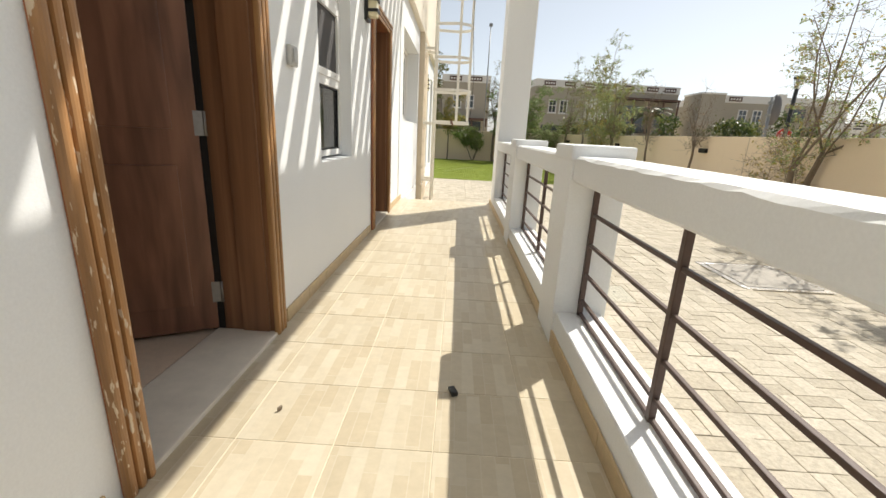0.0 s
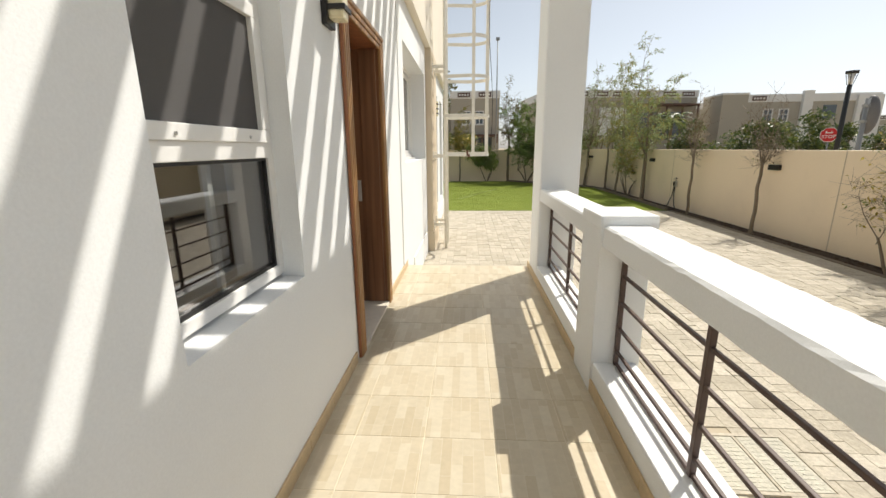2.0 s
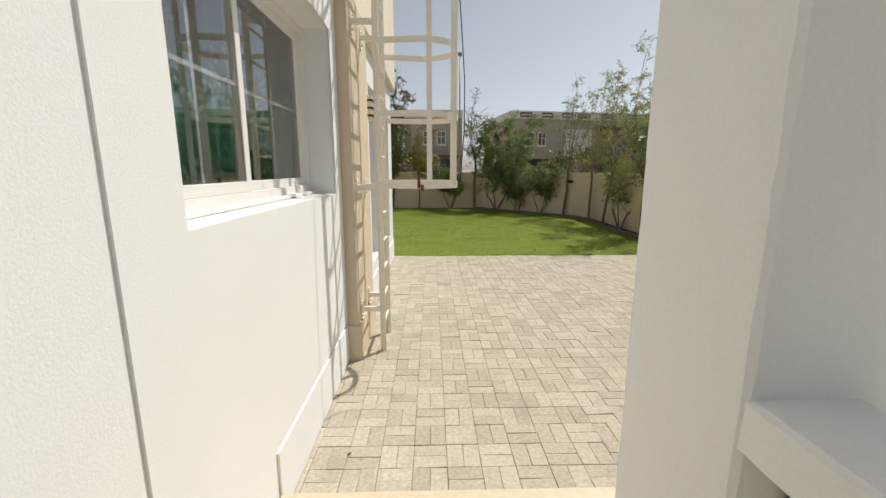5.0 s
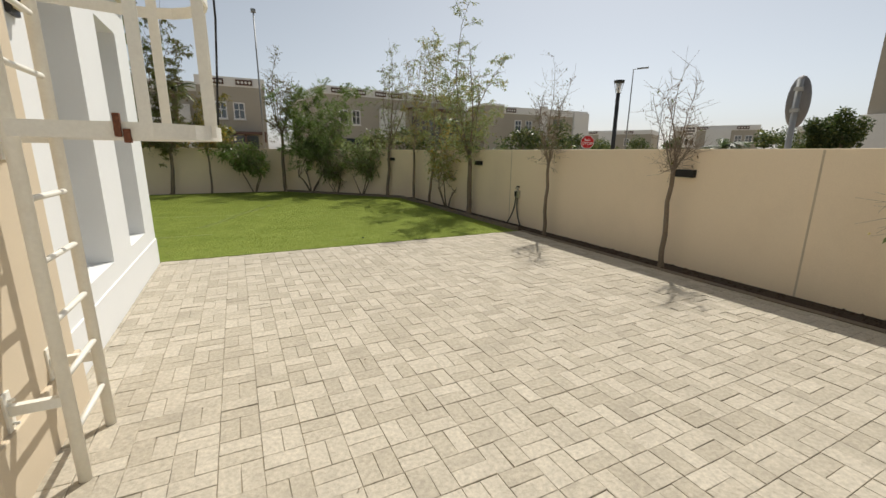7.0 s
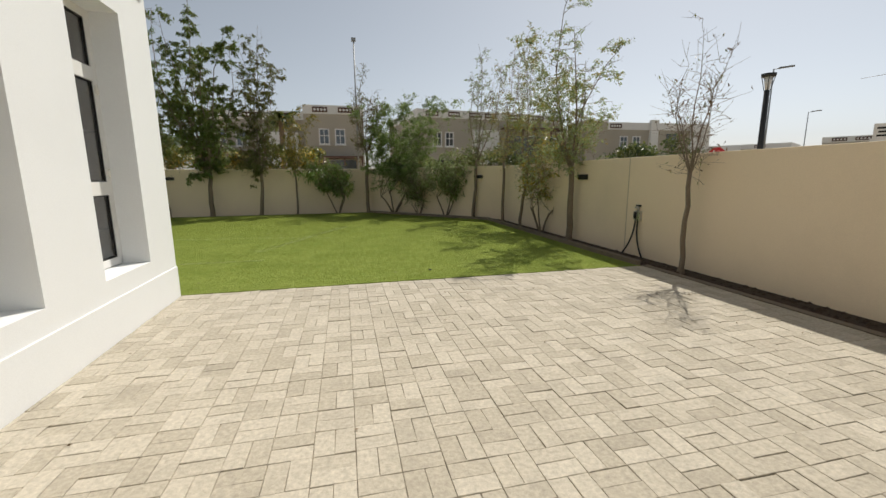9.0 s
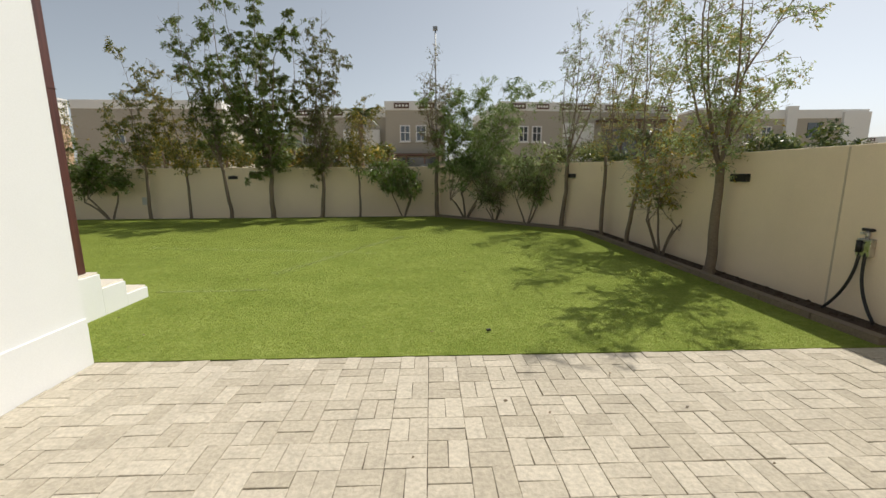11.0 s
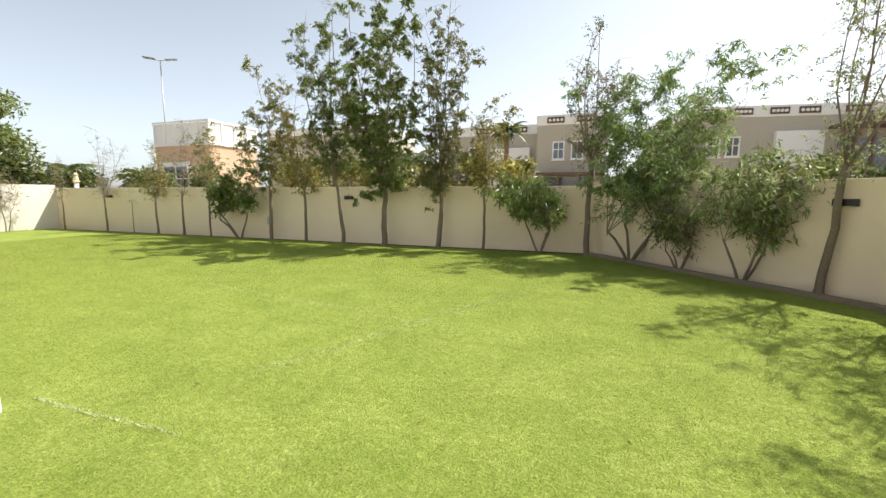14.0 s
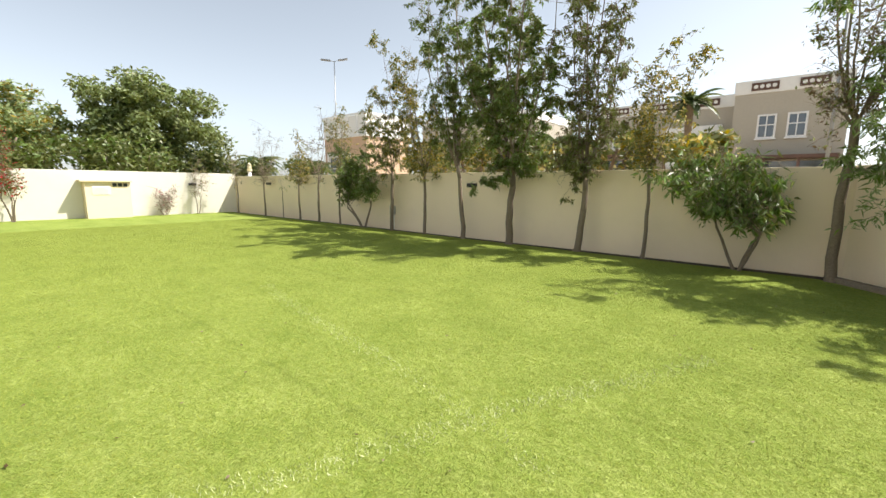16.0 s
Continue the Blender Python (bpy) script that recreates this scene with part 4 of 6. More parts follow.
def tree(x, y, fork, centre, radii, leaves, seed, girth=0.06, limbs=4, lean=(0, 0), mats=(L_GREEN, L_YELLOW), mix=0.2, leaf=0.075, stems=1, label="", name="tree", droop=0.3, twigs=5, category="tree", group="trees along the garden walls", narrow=0.42, z0=-0.03, full=0.6):
    """A tree at x, y: trunk (or stems) up to fork, limbs to points in an ellipsoid crown
    (centre relative to the foot), side branches and twigs on them, leaves along the twigs."""
    rnd = random.Random(seed)
    root = tagged(empty(name, x, y, z0), label, category, group)
    bm = bmesh.new()
    c, R = Vector(centre), Vector(radii)
    starts = []
    if stems == 1:
        top = Vector((lean[0], lean[1], fork))
        pts = curve_to(bm, (0, 0, 0), top, girth, girth * 0.72, rnd, 0.022, 6, 9)
        tube(bm, (0, 0, -0.02), (0, 0, 0.10), girth * 1.5, girth * 1.02, 9, cap=False)
        starts = [(top, girth * 0.62, limbs)]
    else:
        for s in range(stems):
            a = 2 * math.pi * (s + rnd.random() * 0.6) / stems
            top = Vector((math.cos(a) * R.x * 0.38 + lean[0], math.sin(a) * R.y * 0.38 + lean[1], fork * rnd.uniform(0.8, 1.2)))
            curve_to(bm, (math.cos(a) * 0.04, math.sin(a) * 0.04, 0), top, girth * 0.7, girth * 0.42, rnd, 0.05, 4, 7)
            starts.append((top, girth * 0.42, max(2, limbs // stems + 1)))

    def inside(lo=0.15):
        while True:
            v = Vector((rnd.uniform(-1, 1), rnd.uniform(-1, 1), rnd.uniform(-1, 1)))
            if lo < v.length < 1:
                break
        return c + Vector((v.x * R.x, v.y * R.y, v.z * R.z))

    tips = []
    pick = random.Random(seed + 500)
    tw = bmesh.new()
    reach = (R.x + R.y + R.z) / 3
    for top, r, n in starts:
        for k in range(n):
            end = inside(0.6)
            if k == 0 and stems == 1:
                end = c + Vector((rnd.uniform(-.3, .3) * R.x, rnd.uniform(-.3, .3) * R.y, R.z * 0.97))
            elif k % 3:
                end.z = c.z + R.z * rnd.uniform(0.0, 0.85)
            limb = curve_to(bm, top - Vector((0, 0, rnd.uniform(0, 0.12))), end, r * rnd.uniform(0.38, 0.6), r * 0.08, rnd, 0.10, 6, 6)
            for i in range(1 if fork > 1 else 2, len(limb)):
                for s in range(3):
                    p = limb[i - 1].lerp(limb[i], rnd.random())
                    out = Vector(((p.x - c.x) / R.x, (p.y - c.y) / R.y, 0.25))
                    d = (Vector((rnd.gauss(0, 1), rnd.gauss(0, 1), rnd.gauss(0.35, 0.6))) + out * 0.7).normalized()
                    d *= rnd.uniform(0.25, 0.75) * reach * (0.75 - 0.05 * i)
                    b = curve_to(tw, p, p + d, r * 0.12, 0.0025, rnd, 0.15, 3, 4)
                    leafy = pick.random() < full or not tips
                    for q in range(twigs):
                        u = b[1].lerp(b[-1], rnd.random()) if q else b[-1]
                        e = u + Vector((rnd.gauss(0, 1), rnd.gauss(0, 1), rnd.gauss(0.2 - droop, 0.8))).normalized() * rnd.uniform(0.12, 0.36)
                        tube(tw, u, e, 0.003, 0.0014, 3, cap=False)
                        if leafy:
                            tips.append((u, e))
    part("trunk", bm, M_BARK, root, "", False)
    tagged(part("twigwork", tw, M_TWIG, root), kind="stuff")
    if leaves:
        leaves = int(leaves * 4.2) if leaves > 260 else leaves
        verts, faces, idx = [], [], []
        for k in range(leaves):
            u, e = tips[rnd.randrange(len(tips))]
            p = u.lerp(e, rnd.uniform(0.2, 1.05)) + Vector((rnd.gauss(0, 0.02), rnd.gauss(0, 0.02), rnd.gauss(0, 0.02)))
            d = Vector((rnd.gauss(0, 1), rnd.gauss(0, 1), rnd.gauss(-droop * 2, 0.7))).normalized()
            s = d.cross(Vector((rnd.gauss(0, 1), rnd.gauss(0, 1), rnd.gauss(0, 1))))
            if s.length < 1e-3:
                continue
            s.normalize()
            L = leaf * rnd.uniform(0.6, 1.35)
            w = L * narrow * 0.5
            nrm = d.cross(s) * (L * 0.10)
            i = len(verts)
            verts += [p, p + d * L * 0.45 + s * w + nrm, p + d * L, p + d * L * 0.45 - s * w + nrm]
            faces += [(i, i + 1, i + 2), (i, i + 2, i + 3)]
            m = 1 if rnd.random() < mix else 0
            idx += [m, m]
        me = bpy.data.meshes.new("crown")
        me.from_pydata(verts, [], faces)
        for m in mats:
            me.materials.append(m)
        me.polygons.foreach_set("material_index", idx)
        cr = new("crown", me)
        cr.parent = root
        tagged(cr, kind="stuff")
    return root


G_TALL = "slender tree with sparse green leaves by the wall"
G_BARE = "slender nearly bare tree in the planting bed"
G_YEL = "slender tree with yellowing leaves by the wall"
# along the north wall, from the west
tree(-18.5, 25.6, 1.3, (0.1, 0, 2.0), (0.6, 0.5, 0.9), 250, 11, 0.03, 3, label="young thin tree with few leaves by the wall")
tree(-15.9, 25.6, 1.4, (0.1, 0, 2.7), (0.9, 0.6, 1.2), 120, 12, 0.04, 6, label=G_BARE, mats=(L_GREEN, L_DRY), mix=0.5)
tree(-14.45, 25.65, 1.3, (-0.05, 0, 1.6), (0.12, 0.12, 0.3), 20, 13, 0.018, 1, label="thin bare sapling by the wall", twigs=1)
tree(-13.1, 25.6, 1.4, (0.15, 0, 2.4), (0.6, 0.5, 1.0), 350, 14, 0.04, 4, label=G_YEL, mats=(L_GREEN, L_YELLOW), mix=0.5)
tree(-11.8, 25.6, 1.5, (0.3, 0, 3.0), (0.5, 0.5, 1.1), 200, 15, 0.045, 4, lean=(0.05, 0), label=G_BARE, mats=(L_GREEN, L_DRY), mix=0.5)
tree(-10.5, 25.6, 1.5, (0.15, 0, 2.8), (0.5, 0.5, 1.1), 350, 16, 0.035, 4, label=G_YEL, mats=(L_GREEN, L_YELLOW), mix=0.4)
tree(-9.15, 25.55, 0.75, (-0.25, -0.1, 2.0), (1.5, 0.7, 0.95), 2000, 17, 0.055, 6, lean=(-0.25, 0), stems=3, label="leafy leaning shrub against the wall", mats=(L_GREEN, L_BRIGHT), mix=0.4, leaf=0.09, name="shrub", category="shrub")
tree(-7.86, 25.6, 1.75, (-0.15, 0, 3.7), (0.95, 0.7, 2.0), 1300, 18, 0.06, 5, lean=(0.05, 0), label=G_TALL, mats=(L_GREEN, L_YELLOW), mix=0.25, leaf=0.095, narrow=0.3, droop=0.55)
tree(-6.48, 25.6, 1.7, (-0.4, 0, 3.4), (0.95, 0.7, 1.9), 1300, 19, 0.05, 5, label=G_YEL, mats=(L_GREEN, L_YELLOW), mix=0.45, leaf=0.095, narrow=0.3, droop=0.55)
tree(-5.1, 25.6, 1.9, (-0.6, 0, 4.3), (1.2, 0.9, 2.6), 2500, 20, 0.065, 8, lean=(-0.2, 0), label=G_TALL, mats=(L_GREEN, L_BRIGHT), mix=0.3, leaf=0.095, narrow=0.3, droop=0.55)
tree(-3.65, 25.55, 1.65, (0.2, 0, 4.6), (1.8, 1.2, 3.0), 5600, 21, 0.09, 13, lean=(0.05, 0), label="tall full-crowned tree with several ascending limbs", mats=(L_GREEN, L_BRIGHT), mix=0.35, leaf=0.12, narrow=0.3, droop=0.55)
tree(-1.98, 25.6, 1.6, (0.35, 0, 4.2), (1.15, 0.9, 2.6), 2700, 22, 0.075, 9, lean=(0.1, 0), label=G_TALL, mats=(L_GREEN, L_DRY), mix=0.25, leaf=0.095, narrow=0.3, droop=0.55)
tree(-0.67, 25.65, 1.7, (0.3, 0, 3.0), (0.75, 0.5, 1.1), 800, 23, 0.04, 5, label=G_YEL, mats=(L_GREEN, L_YELLOW), mix=0.55)
tree(0.87, 25.5, 0.8, (-0.6, -0.25, 1.6), (1.4, 0.6, 0.62), 680, 24, 0.04, 9, stems=3, label="low leafy shrub with long narrow leaves", mats=(L_BRIGHT, L_GREEN), mix=0.4, leaf=0.16, name="shrub", category="shrub", narrow=0.27, droop=0.6, full=0.8)
tree(2.05, 25.45, 2.4, (0.15, 0, 3.9), (1.1, 0.9, 1.6), 800, 25, 0.075, 8, label=G_TALL, mats=(L_GREEN, L_DRY), mix=0.45, leaf=0.065)
# along the slanting wall
tree(2.95, 24.6, 0.85, (0.2, -0.1, 3.05), (2.0, 1.35, 1.6), 5000, 26, 0.055, 20, stems=4, label="dense bright green many-stemmed tree by the wall", mats=(L_LIGHT, L_BRIGHT), mix=0.5, leaf=0.12, narrow=0.2, droop=0.45, full=0.75)
tree(3.8, 23.95, 0.5, (0.0, -0.1, 1.35), (0.75, 0.55, 0.85), 420, 27, 0.03, 7, stems=4, full=0.8, label="small green shrub in the bed", mats=(L_GREEN, L_LIGHT), mix=0.4, leaf=0.11, name="shrub", category="shrub", narrow=0.22, droop=0.6)
tree(4.62, 23.05, 0.7, (0.0, -0.05, 1.6), (0.85, 0.6, 1.0), 620, 28, 0.04, 8, full=0.9, stems=3, label="leafy green shrub with narrow leaves", mats=(L_LIGHT, L_GREEN), mix=0.35, leaf=0.15, name="shrub", category="shrub", narrow=0.2, droop=0.6)
tree(5.42, 22.35, 2.0, (0.2, 0, 4.0), (0.9, 0.8, 1.75), 1000, 29, 0.06, 6, lean=(0.1, -0.1), label=G_TALL, mats=(L_LIGHT, L_DRY), mix=0.3, leaf=0.055, narrow=0.36, droop=0.5)
tree(6.0, 21.05, 1.9, (0.2, -0.1, 3.7), (0.8, 0.8, 1.6), 560, 30, 0.05, 6, label=G_YEL, mats=(L_LIGHT, L_YELLOW), mix=0.5, leaf=0.06, narrow=0.36)
# along the east wall
tree(6.0, 19.7, 1.6, (0.1, -0.4, 3.6), (1.0, 1.05, 1.75), 1500, 31, 0.048, 6, lean=(0.05, -0.3), label=G_YEL, mats=(L_LIGHT, L_YELLOW), mix=0.35, leaf=0.058, narrow=0.36)
tree(6.02, 18.4, 0.75, (0.0, 0, 1.75), (0.75, 0.9, 0.9), 560, 32, 0.035, 6, stems=5, label="airy many-stemmed shrub with yellowing leaves", mats=(L_LIGHT, L_YELLOW), mix=0.5, leaf=0.08, name="shrub", category="shrub")
tree(6.02, 17.05, 1.6, (0.0, 0.1, 3.5), (1.1, 1.2, 1.85), 2200, 33, 0.075, 8, label="tall spreading tree with small sparse leaves", mats=(L_LIGHT, L_YELLOW), mix=0.2, leaf=0.06, narrow=0.34)
tree(5.97, 13.75, 1.5, (0.0, -0.1, 2.5), (0.45, 0.6, 0.9), 240, 34, 0.04, 7, label=G_BARE, mats=(L_DRY, L_GREEN), mix=0.3, twigs=2, leaf=0.06, narrow=0.35, droop=-0.5, full=0.9)
tree(5.95, 11.0, 1.5, (0.0, 0.0, 2.2), (0.35, 0.45, 0.72), 110, 35, 0.04, 7, label=G_BARE, mats=(L_DRY, L_GREEN), mix=0.3, twigs=2, leaf=0.05, droop=-0.6)
tree(5.80, 7.45, 1.25, (0.0, -0.95, 3.15), (1.05, 1.15, 1.1), 900, 36, 0.10, 6, lean=(0, -0.35), stems=2, label="forked tree with a spreading green and yellow crown", mats=(L_LIGHT, L_YELLOW), mix=0.35, leaf=0.05)
tree(5.88, 7.85, 0.6, (0.0, 0.45, 1.65), (0.5, 0.7, 0.6), 230, 37, 0.035, 5, stems=3, label="thin shrub with sparse yellow leaves", mats=(L_YELLOW, L_GREEN), mix=0.3, name="shrub", category="shrub")
tree(5.85, 4.6, 1.4, (0.0, 0.0, 3.0), (1.0, 1.2, 1.3), 1500, 38, 0.07, 6, label=G_TALL)
# by the west wall
tree(-19.1, 18.2, 0.8, (0.1, 0.0, 2.3), (0.6, 0.8, 1.3), 500, 39, 0.045, 6, stems=3, label="thin pale tree with a few red flowers", mats=(L_GREEN, L_RED), mix=0.3, leaf=0.10)
tree(-19.25, 22.8, 0.35, (0.1, 0.0, 0.85), (0.35, 0.7, 0.6), 170, 40, 0.02, 6, stems=5, label="straggly shrub with faded pink flowers", mats=(L_DRY, L_PINK), mix=0.4, leaf=0.07, name="shrub", category="shrub")
tree(-19.25, 24.1, 0.9, (0.0, 0.0, 1.9), (0.4, 0.5, 0.9), 200, 41, 0.03, 4, stems=2, label="thin sparse young tree by the wall")

# ---- garden fixtures ----
def bulkhead(px, py, z, rz):
    root = tagged(empty("garden_wall_light", px, py, z, rz), "small black oblong bulkhead light on the wall", "wall light", "bulkhead lights on the garden walls")
    bm = bmesh.new()
    box(bm, -0.15, 0.15, 0.0, 0.075, -0.055, 0.055, 0.01)
    part("housing", bm, M_BLACK, root)
    bm = bmesh.new()
    box(bm, -0.12, 0.12, 0.02, 0.07, -0.066, -0.056, 0.003)
    part("lens", bm, M_LAMPGLASS, root, "frosted lens")
    return root
for y in (5.0, 10.98, 16.87):
    bulkhead(EX, y, 1.39, 90)
for x in (-16.2, -10.7, -5.1, 0.78):
    bulkhead(x, NY, 1.40, 180)
sl = math.degrees(math.atan2(DY - NY, EX - DX))
bulkhead(EX + (DX - EX) * 0.15, DY + (NY - DY) * 0.15, 1.40, sl + 180)
bulkhead(FX, 24.06, 1.34, -90)

box_root = tagged(empty("junction_box", -8.2, NY, 0.48), "grey plastic junction box with a conduit", "junction box")
bm = bmesh.new()
box(bm, -0.10, 0.10, -0.09, 0, 0, 0.26, 0.012)
part("housing", bm, M_GREYPLASTIC, box_root)
bm = bmesh.new()
tube(bm, (0.05, -0.03, 0), (0.05, -0.03, -0.48), 0.012)
part("conduit", bm, M_WHITE, box_root)

tap = tagged(empty("garden_tap", EX, 15.05, 0.0), "wall tap with two black hoses hanging down", "garden tap")
bm = bmesh.new()
box(bm, -0.06, 0, -0.07, 0.07, 0.62, 0.80, 0.01)
tube(bm, (-0.03, 0, 0.8), (-0.03, 0, 0.88), 0.018)
tube(bm, (-0.10, 0, 0.86), (-0.02, 0, 0.86), 0.014)
part("tap_body", bm, M_CHROME, tap)
bm = bmesh.new()
tube(bm, (-0.03, -0.055, 0.89), (-0.03, 0.055, 0.89), 0.016)
tube(bm, (-0.07, 0.03, 0.66), (-0.07, 0.03, 0.78), 0.026)
part("valve_handle", bm, M_BLACK, tap, "black lever and timer valve")
for s in (-1, 1):
    bm = bmesh.new()
    prev = Vector((-0.05, 0.03 * s, 0.66))
    for k in range(1, 11):
        u = k / 10
        q = Vector((-0.05 - 0.06 * u, 0.03 * s + s * 0.24 * u ** 2.4, 0.66 * (1 - u) - 0.005))
        tube(bm, prev, q, 0.015, n=7, cap=(k == 10))
        prev = q
    part("hose", bm, M_BLACK, tap)

bbq = tagged(empty("outdoor_counter", FX, 20.9, 0), "cream rendered built-in cabinet with a vent and sockets", "cabinet")
bm = bmesh.new()
box(bm, 0, 0.55, -0.72, 0.72, -0.05, 1.42, 0.01)
part("body", bm, M_FENCE, bbq)
bm = bmesh.new()
box(bm, -0.0, 0.66, -0.86, 0.76, 1.42, 1.50, 0.012)
part("top", bm, M_FENCE, bbq)
bm = bmesh.new()
box(bm, 0.55, 0.565, -0.50, 0.06, 0.92, 1.26, 0.004)
for k in range(6):
    box(bm, 0.565, 0.58, -0.44, 0.0, 0.96 + 0.045 * k, 0.985 + 0.045 * k, 0.003)
part("vent", bm, M_ALU, bbq, "white louvred vent")
for k in range(3):
    bm = bmesh.new()
    box(bm, 0.55, 0.58, 0.14 + 0.17 * k, 0.27 + 0.17 * k, 1.24, 1.37, 0.006)
    part("socket", bm, M_BLACK, bbq, "dark weatherproof socket")

pil = tagged(empty("pillar_lantern", -19.0, NY + 0.45, -0.06), "white pillar lantern behind the garden corner", "garden lamp")
bm = bmesh.new()
tube(bm, (0, 0, 0), (0, 0, 2.05), 0.09, 0.08, 12)
part("pillar", bm, M_WHITE, pil)
bm = bmesh.new()
tube(bm, (0, 0, 2.05), (0, 0, 2.12), 0.13, 0.13, 12)
tube(bm, (0, 0, 2.12), (0, 0, 2.34), 0.10, 0.085, 12)
tube(bm, (0, 0, 2.34), (0, 0, 2.46), 0.12, 0.02, 12)
part("lantern_head", bm, M_LAMPGLASS, pil, "cream glass lantern head")

# manhole cover in the paving
mh = tagged(empty("manhole_cover", 3.75, 4.9, 0.0), "pale concrete manhole cover set in the paving", "manhole cover")
bm = bmesh.new()
box(bm, -0.42, 0.42, -0.42, 0.42, -0.02, 0.012, 0.006)
part("cover", bm, M_SLAB, mh)
bm = bmesh.new()
for (a, b, c, d) in ((-0.5, 0.5, -0.5, -0.43), (-0.5, 0.5, 0.43, 0.5), (-0.5, -0.43, -0.43, 0.43), (0.43, 0.5, -0.43, 0.43)):
    box(bm, a, b, c, d, -0.02, 0.010, 0.003)
part("rim", bm, M_CHROME, mh, "worn steel rim")

# pair of pale inspection covers beside the parapet
M_COVER = material("pale_cover_concrete", (0.50, 0.475, 0.39), 0.85, vary=0.2, fine=45, bump=0.4)
ic = tagged(empty("inspection_cover", 1.55, 4.03, 0.0), "pale patterned concrete inspection cover in the paving", "inspection cover")
bm = bmesh.new()
for (a, b, c, d) in ((-0.31, 0.31, -0.25, -0.225), (-0.31, 0.31, 0.225, 0.25), (-0.31, -0.285, -0.225, 0.225), (0.285, 0.31, -0.225, 0.225), (-0.008, 0.008, -0.225, 0.225)):
    box(bm, a, b, c, d, -0.03, 0.006, 0.002)
part("rim", bm, M_PAVER_FAR, ic)
for cx in (-0.1465, 0.1465):
    bm = bmesh.new()
    box(bm, cx - 0.132, cx + 0.132, -0.219, 0.219, -0.03, 0.004, 0.002)
    lid = part("lid", bm, M_COVER, ic)
    bm = bmesh.new()
    for p in range(7):
        for q in range(12):
            x, y = cx - 0.105 + 0.035 * p, -0.193 + 0.035 * q
            if abs(x - cx) < 0.02 and abs(y - 0.03) < 0.02:
                continue
            box(bm, x - 0.012, x + 0.012, y - 0.006, y + 0.006, 0.003, 0.0062)
    tagged(part("tread_pattern", bm, M_COVER, lid), kind="stuff")
    bm = bmesh.new()
    tube(bm, (cx, 0.03, 0.0035), (cx, 0.03, 0.0055), 0.012, n=10)
    part("key_hole", bm, M_BLACK, lid, "dark lifting hole")

# bits lying on the porch and the lawn
for nm, x, y, z, sx, sy, rz, mt, lab in (("scrap", 0.035, 1.52, DECK + 0.004, 0.014, 0.026, 20, M_BLACK, "small black plastic scrap on the porch tiles"), ("dry_leaf", -0.63, 1.34, DECK + 0.004, 0.010, 0.004, 60, M_KERB, "curled dry leaf on the porch tiles"), ("scrap", 2.35, 14.75, 0.018, 0.02, 0.014, 10, M_BLACK, "small dark scrap lying on the turf")):
    bm = bmesh.new()
    box(bm, -sx, sx, -sy, sy, -0.004, 0.014, 0.004)
    for v in bm.verts:
        v.co.z += 0.3 * abs(v.co.x)
    ob = tagged(link(nm, bm, mt), lab, "litter")
    ob.matrix_basis = pose(x, y, z, 0, 0, rz)
verts, faces = [], []
for k in range(295):
    if k < 260:
        x, y, z = rng.uniform(-6, 5.4), rng.uniform(14.4, 24), 0.02
    else:
        x, y, z = rng.uniform(-0.7, 5.6), rng.uniform(7.4, 14.1), 0.004
    a, s = rng.uniform(0, 6.28), rng.uniform(0.008, 0.02)
    i = len(verts)
    for b in (0, 1.3, 3.1, 4.4):
        verts.append((x + math.cos(a + b) * s * (1 if b in (0, 3.1) else 0.5), y + math.sin(a + b) * s * (1 if b in (0, 3.1) else 0.5), z + rng.uniform(0, 0.012)))
    faces += [(i, i + 1, i + 2), (i, i + 2, i + 3)]
me = bpy.data.meshes.new("fallen_leaves")
me.from_pydata(verts, [], faces)
me.materials.append(L_DRY)
tagged(new("fallen_leaves", me), "scattered dry leaves on turf and paving", "leaves", "", "stuff")

# ---- terrace behind the corner ----
for k, (y0, y1, z) in enumerate(((EDGE, 15.42, 0.48), (15.42, 15.76, 0.32), (15.76, 16.1, 0.16))):
    bm = bmesh.new()
    box(bm, -7.5, -1.68, y0, y1, -0.06, z - 0.02, 0.004)
    structure("terrace_base_%d" % (k + 1), bm, M_WHITE, "white rendered riser of the garden terrace", "terrace")
    bm = bmesh.new()
    box(bm, -7.5, -1.71, y0 + 0.012, y1 + 0.012, z - 0.02, z, 0.004)
    structure("terrace_tread_%d" % (k + 1), bm, M_MARBLE, "cream tiled tread of the garden terrace", "terrace")
bm = bmesh.new()
box(bm, -2.12, -1.765, 15.0, 15.36, 0.48, 3.4, 0.012)
for z in (1.4, 2.3):
    box(bm, -2.124, -1.761, 14.996, 15.364, z, z + 0.006)
tagged(link("terrace_post", bm, M_POST), "thick dark red-brown timber post on the terrace", "post")

# ---- beyond the garden walls ----
M_HOUSE = material("tan_townhouse_render", (0.44, 0.40, 0.325), 0.9, vary=0.04, fine=8, coarse=0.3, stain=0.06)
M_HOUSEW = material("white_townhouse_render", (0.80, 0.79, 0.75), 0.9, vary=0.03, fine=8, coarse=0.3, stain=0.05)
M_BROWN = material("dark_brown_grille", (0.13, 0.075, 0.055), 0.7, vary=0.1)
M_ORANGE = material("terracotta_render", (0.58, 0.41, 0.28), 0.9, vary=0.04, fine=8, coarse=0.3)
M_PALM = material("palm_trunk", (0.22, 0.16, 0.10), 0.95, vary=0.35, fine=12, bump=0.8)
M_STEEL = material("grey_street_steel", (0.30, 0.31, 0.31), 0.5, metal=0.6, vary=0.06, bump=0.02)
M_DARKPOST = material("dark_lamp_post", (0.03, 0.032, 0.032), 0.5, vary=0.08)
